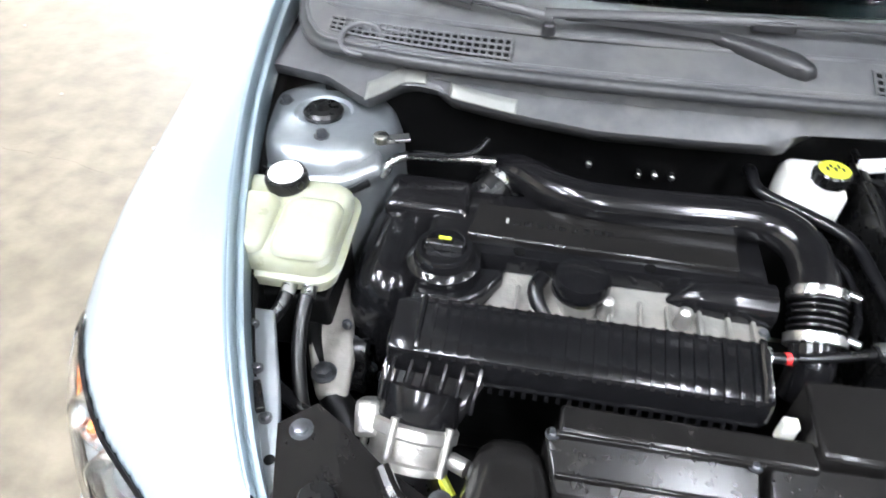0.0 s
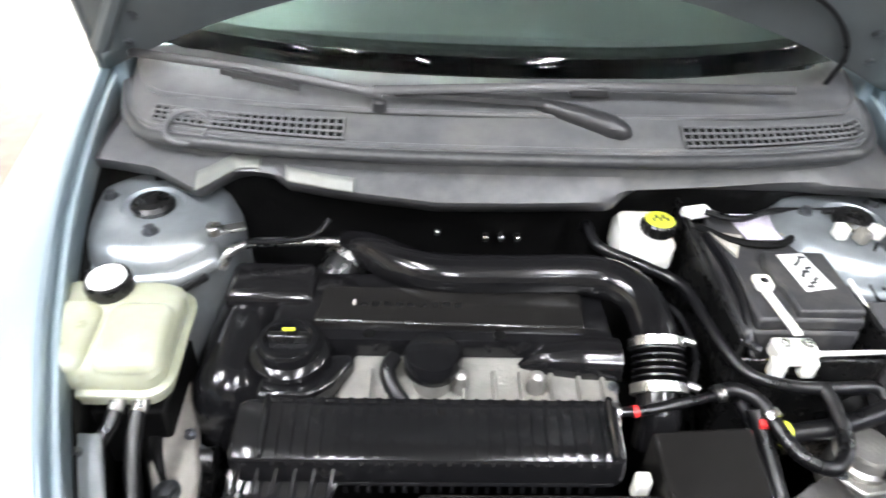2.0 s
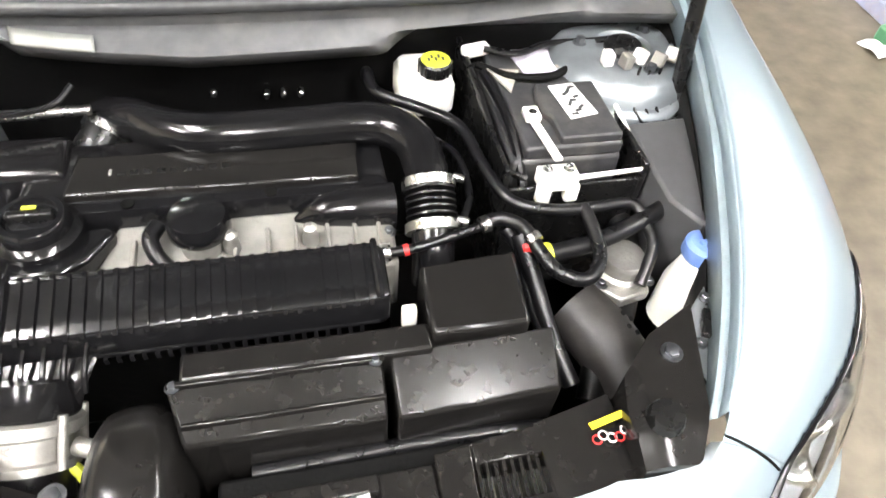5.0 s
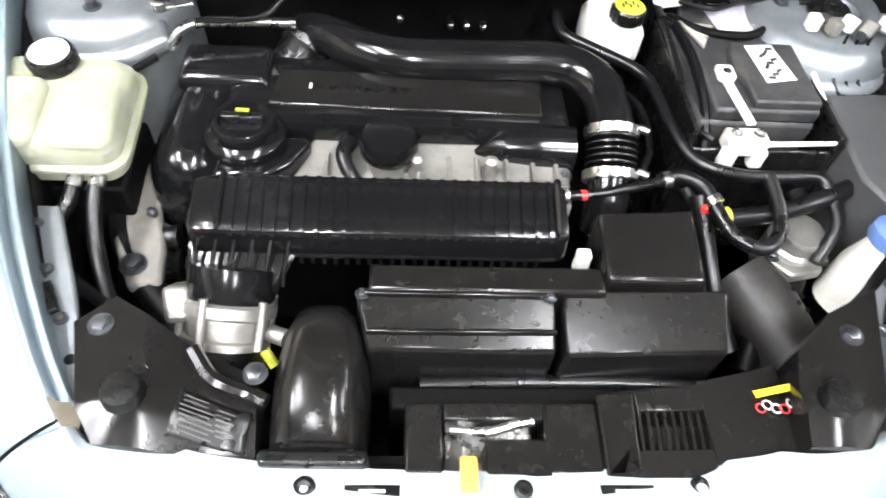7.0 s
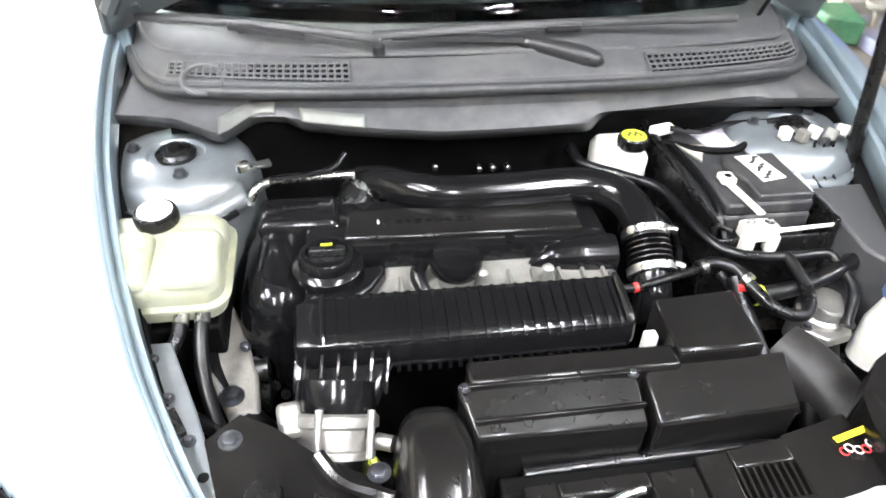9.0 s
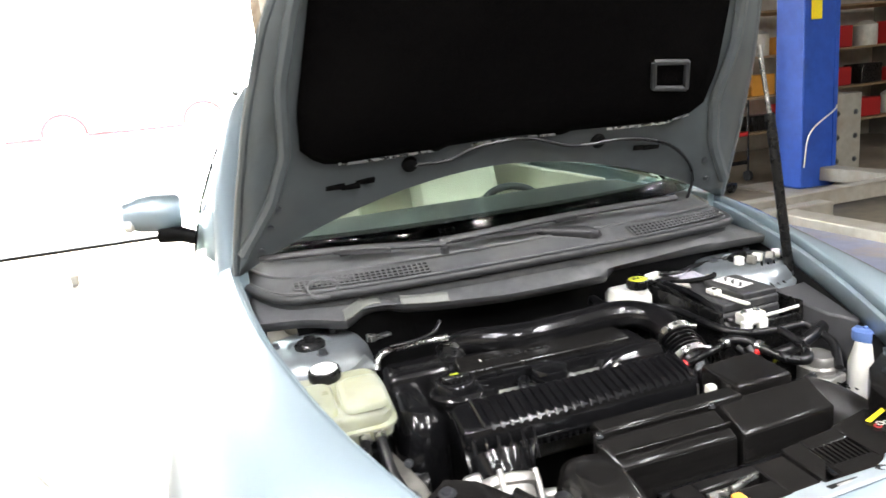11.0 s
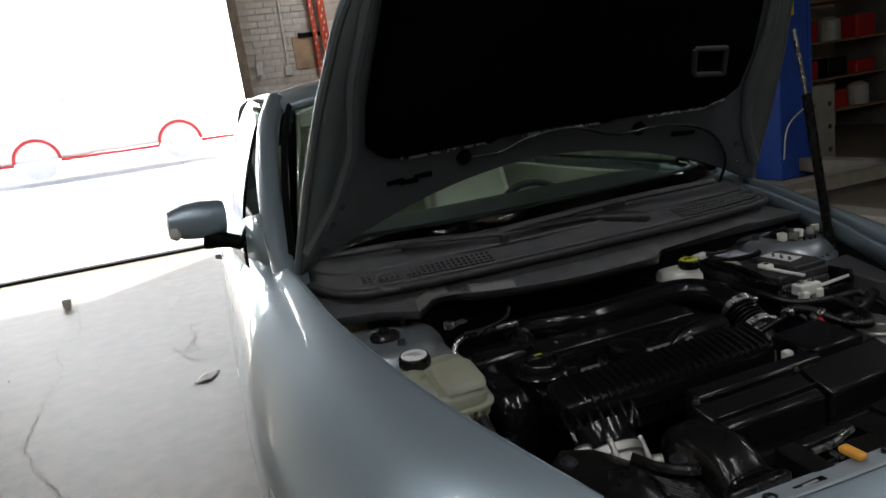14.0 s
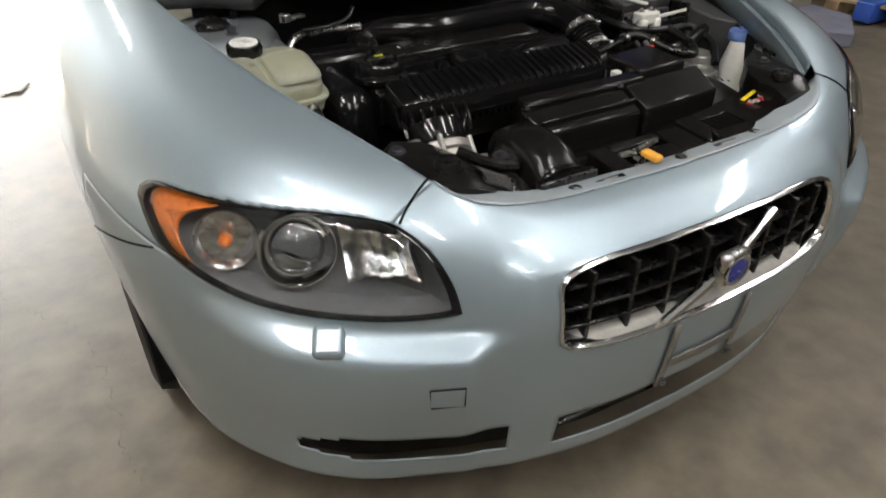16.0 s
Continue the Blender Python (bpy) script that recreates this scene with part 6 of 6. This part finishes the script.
for x in (.380, .414):
    part("bolt", hexbolt(M(), (x, -.264, .815), .006, .007), BRIGHT, bt)
part("rear_terminal", M().box((.335, .03, .842), (.05, .022, .018), pose(0, 0, 0, 0, 0, 15)), WHITEP, bt, "pale rear terminal", bevel=.004)
tr = thing("battery_tray", "black plastic open battery box", "tray", at=(.43, -.09, .55))
for a, b in (((.312, -.268, .55), (.320, .085, .825)), ((.540, -.268, .55), (.549, .085, .815)), ((.3205, .077, .55), (.5395, .085, .84)), ((.3205, -.268, .55), (.5395, -.260, .785))):
    part("wall_panel", M().span(a, b), SATIN, tr, bevel=.003)
part("rim", M().tube([(.545, .075, .835), (.547, -.09, .822), (.546, -.262, .800), (.43, -.264, .795)], .0045, 8, smooth=False), WHITEP, tr, "scuffed pale rim")
part("rim", M().tube([(.316, .08, .838), (.316, -.09, .832), (.318, -.245, .805), (.35, -.262, .80)], .0055, 8, smooth=False), SATIN, tr)
part("battery_cable", M().tube([(.345, .03, .845), (.40, -.0, .85), (.47, .03, .848), (.55, .03, .85), (.60, .02, .86)], .006, 8), RUBBER, tr, "black battery cable")
part("battery_cable", M().tube([(.335, -.03, .835), (.345, -.12, .83), (.35, -.2, .81), (.352, -.25, .77)], .008, 8), RUBBER, tr, "black battery cable")
plain("side_panel", M().prism([(.552, -.165), (.712, -.155), (.688, -.27), (.655, -.385), (.600, -.40), (.558, -.33)], lambda x, y: .800 + .10 * (y + .3), .20), mat("side_panel_plastic", (.055, .055, .057), .5, 0, .1, 60, bump=.05, bump_scale=700), "matte black plastic side panel beside battery", "panel", bevel=.006)
brk = thing("brake_fluid_reservoir", "cream brake fluid reservoir with yellow cap", "reservoir", at=(.235, .01, .75))
part("body", stack(M(), lambda k: rounded(.192 + k, .288 - k, -.045 + k, .055 - k, .018), [(.76, .006), (.77, .0), (.815, 0), (.828, .006), (.832, .016)]), WHITEP, brk)
part("neck", M().lathe([(.028, 0), (.026, .02)], (.252, -.020, .828)), WHITEP, brk)
bc = part("cap", M().lathe([(.026, 0), (.0275, .003), (.0275, .020), (.024, .024)], (.252, -.024, .838), n=30), SATIN, brk, "black rimmed screw cap")
part("cap_disc", M().lathe([(.0245, 0), (.0245, .0018), (.022, .003)], (.252, -.024, .8605), n=30), YELLOW, bc, "yellow cap disc")
for k in range(14):
    a = 2 * math.pi * k / 14
    part("grip", M().cyl((.252 + .0275 * math.cos(a), -.024 + .0275 * math.sin(a), .840), (.252 + .0275 * math.cos(a), -.024 + .0275 * math.sin(a), .858), .0022, n=6), SATIN, bc)
for k in range(5):
    part("print_bar", M().box((.240 + .006 * k, -.026 + .008 * (k % 2), .8640), (.004, .010, .0008)), BATT, bc)
wsh = thing("washer_filler", "white washer filler neck with blue cap", "filler", at=(.59, -.42, .6))
part("neck", M().lathe([(.050, -.12), (.046, -.05), (.036, -.02), (.030, 0)], (.588, -.418, .752), (.05, .12, 1)), WHITEP, wsh)
wc_ = part("cap", M().lathe([(.033, 0), (.035, .004), (.034, .022), (.028, .028), (.01, .030)], (.591, -.411, .752), (.05, .08, 1), 30), BLUECAP, wsh, "blue ribbed cap")
part("cap_tab", M().box((.591, -.411, .783), (.034, .010, .006)), BLUECAP, wc_, bevel=.002)

# ---- hoses and pump on the battery side ----
for nm, pts, r, lb_ in (
    ("coolant_hose", [(.143, .03, .80), (.143, .015, .818), (.153, -.035, .812), (.218, -.083, .810), (.272, -.134, .808), (.291, -.227, .80), (.318, -.296, .79), (.381, -.315, .782), (.45, -.312, .776), (.511, -.308, .772), (.524, -.335, .76), (.527, -.375, .745), (.497, -.42, .71)], .0095, "long black rubber hose beside battery"),
    ("breather_pipe", [(.085, -.352, .768), (.149, -.352, .769), (.212, -.344, .777), (.262, -.333, .782)], .0070, "black pipe with red ring over manifold"),
    ("breather_hose", [(.258, -.333, .782), (.290, -.325, .786), (.324, -.342, .780), (.338, -.377, .770), (.358, -.416, .760), (.400, -.428, .752), (.430, -.395, .758), (.432, -.345, .772), (.427, -.312, .780)], .0105, "curled black rubber breather hose"),
    ("heater_hose", [(.345, -.372, .748), (.431, -.361, .750), (.506, -.341, .760), (.58, -.307, .762)], .014, "thick black heater hose"),
    ("thin_hose", [(.235, -.13, .78), (.262, -.18, .782), (.265, -.25, .77), (.245, -.30, .765)], .006, "thin black hose by pipe"),
    ("wiring_loom", [(.318, -.345, .77), (.335, -.40, .72), (.345, -.46, .68), (.365, -.53, .64)], .013, "ribbed black wiring loom"),
    ("wiring_loom", [(.30, -.33, .77), (.322, -.36, .74), (.328, -.41, .70), (.342, -.50, .66)], .010, "ribbed black wiring loom"),
):
    plain(nm, M().tube(pts, r, 12), RUBBER, lb_, "hose")
plain("hose_ring", M().lathe([(.0072, -.0035), (.0085, -.0035), (.0085, .0035), (.0072, .0035)], (.149, -.352, .769), (1, .1, .1)), RED, "red plastic ring round black pipe", "ring")
for p, d in (((.268, -.331, .783), (.9, .2, .1)), ((.334, -.362, .775), (.4, -.9, -.2)), ((.120, -.352, .768), (1, 0, 0))):
    plain("hose_clamp", M().lathe([(.0108, -.006), (.013, -.006), (.013, .006), (.0108, .006)], p, d), BRIGHT, "bright steel clamp on breather hose", "clamp", group="small hose clamps")
plain("yellow_ring", M().lathe([(.0145, -.006), (.017, -.006), (.017, .006), (.0145, .006)], (.355, -.371, .749), (1, .1, 0)), YELLOW, "yellow ring on heater hose", "ring")
plain("red_connector", M().box((.325, -.368, .755), (.014, .010, .03)), RED, "small red connector beside hose", "connector", bevel=.002)
pm = thing("vacuum_pump", "round cast aluminium pump beside battery box", "pump", at=(.488, -.375, .6))
part("body", M().lathe([(.040, -.09), (.042, -.02), (.036, -.015), (.035, .0), (.031, .006), (.01, .008)], (.488, -.373, .722), (0, -.05, 1), 32), ALU, pm)
part("flange", M().prism([(.44, -.40), (.47, -.43), (.52, -.42), (.535, -.38), (.50, -.35), (.45, -.36)], .69, .02), ALU, pm, bevel=.004)
for x, y in ((.45, -.395), (.525, -.40)):
    part("bolt", hexbolt(M(), (x, y, .69), .007, .008), BOLT, pm)
fan = thing("fan_duct", "grey brown plastic duct beside control box", "duct", at=(.43, -.47, .5))
part("shell", M().tube([(.405, -.405, .655), (.435, -.46, .645), (.468, -.53, .62)], .045, 18, radii=[.05, .052, .05]), mat("duct_plastic", (.016, .0145, .0135), .5, 0, .15, 40, bump=.1, stain=(.05, .046, .043), stain_scale=20, stain_amount=.4), fan)
for k in range(4):
    part("hole", M().lathe([(.004, 0), (.004, .001)], (.46 + .008 * (k % 2), -.455 - .012 * k, .694), (.3, -.2, 1)), MATTE, fan)
for k in range(5):
    plain("connector_block", M().box((.545 + .030 * k, -.055 - .012 * (k % 2), .868), (.018, .022, .024), pose(0, 0, 0, 0, 10 * k, 12 * k)), ALUG if k % 2 else WHITEP, "dusty pale connector on strut tower", "connector", group="strut tower connectors", bevel=.003)
for k in range(3):
    plain("looped_wire", M().tube([(.60 + .02 * k, -.075, .86), (.575 + .02 * k, -.115, .83), (.59 + .02 * k, -.15, .80), (.625 + .02 * k, -.13, .81), (.64 + .01 * k, -.09, .84)], .0028, 6), RUBBER, "thin black looped wire on strut tower", "wire", group="strut tower wires")
plain("gusset", M().box((.695, -.06, .83), (.02, .11, .06)), STEEL_IN, "blue grey steel gusset beside strut tower", "gusset", bevel=.004)
rad = thing("radiator", "dark radiator fan shroud behind front panel", "radiator", at=(.1, -.62, .3))
part("shroud", M().span((-.12, -.632, .33), (.40, -.60, .67)), MATTE, rad, bevel=.006)
part("top_hose", M().tube([(.34, -.60, .655), (.25, -.595, .665), (.10, -.590, .66), (-.08, -.592, .655)], .012, 10), RUBBER, rad, "black radiator hose")

# ---- painted bricks and blocks of the wall beside the doorway ----
brick_mesh = M().box((0, 0, 0), (.203, .014, .066)).mesh("brick", BRICKP)
rb_ = random.Random(21)
for row in range(34):
    for col in range(5):
        x = -.06 + .213 * col + (.1065 if row % 2 else 0)
        if x < .86:
            part("brick", brick_mesh, BRICKP, wall_n, at=(x, Y1 - .005 - rb_.uniform(0, .004), 1.2 + .0765 * row))
block_mesh = M().box((0, 0, 0), (.388, .014, .190)).mesh("block", BRICKP)
for row in range(12):
    for col in range(4):
        part("block", block_mesh, BRICKP, wall_n, at=(1.10 + .40 * col + (.2 if row % 2 else 0), Y1 - .005 - rb_.uniform(0, .002), 1.25 + .20 * row))
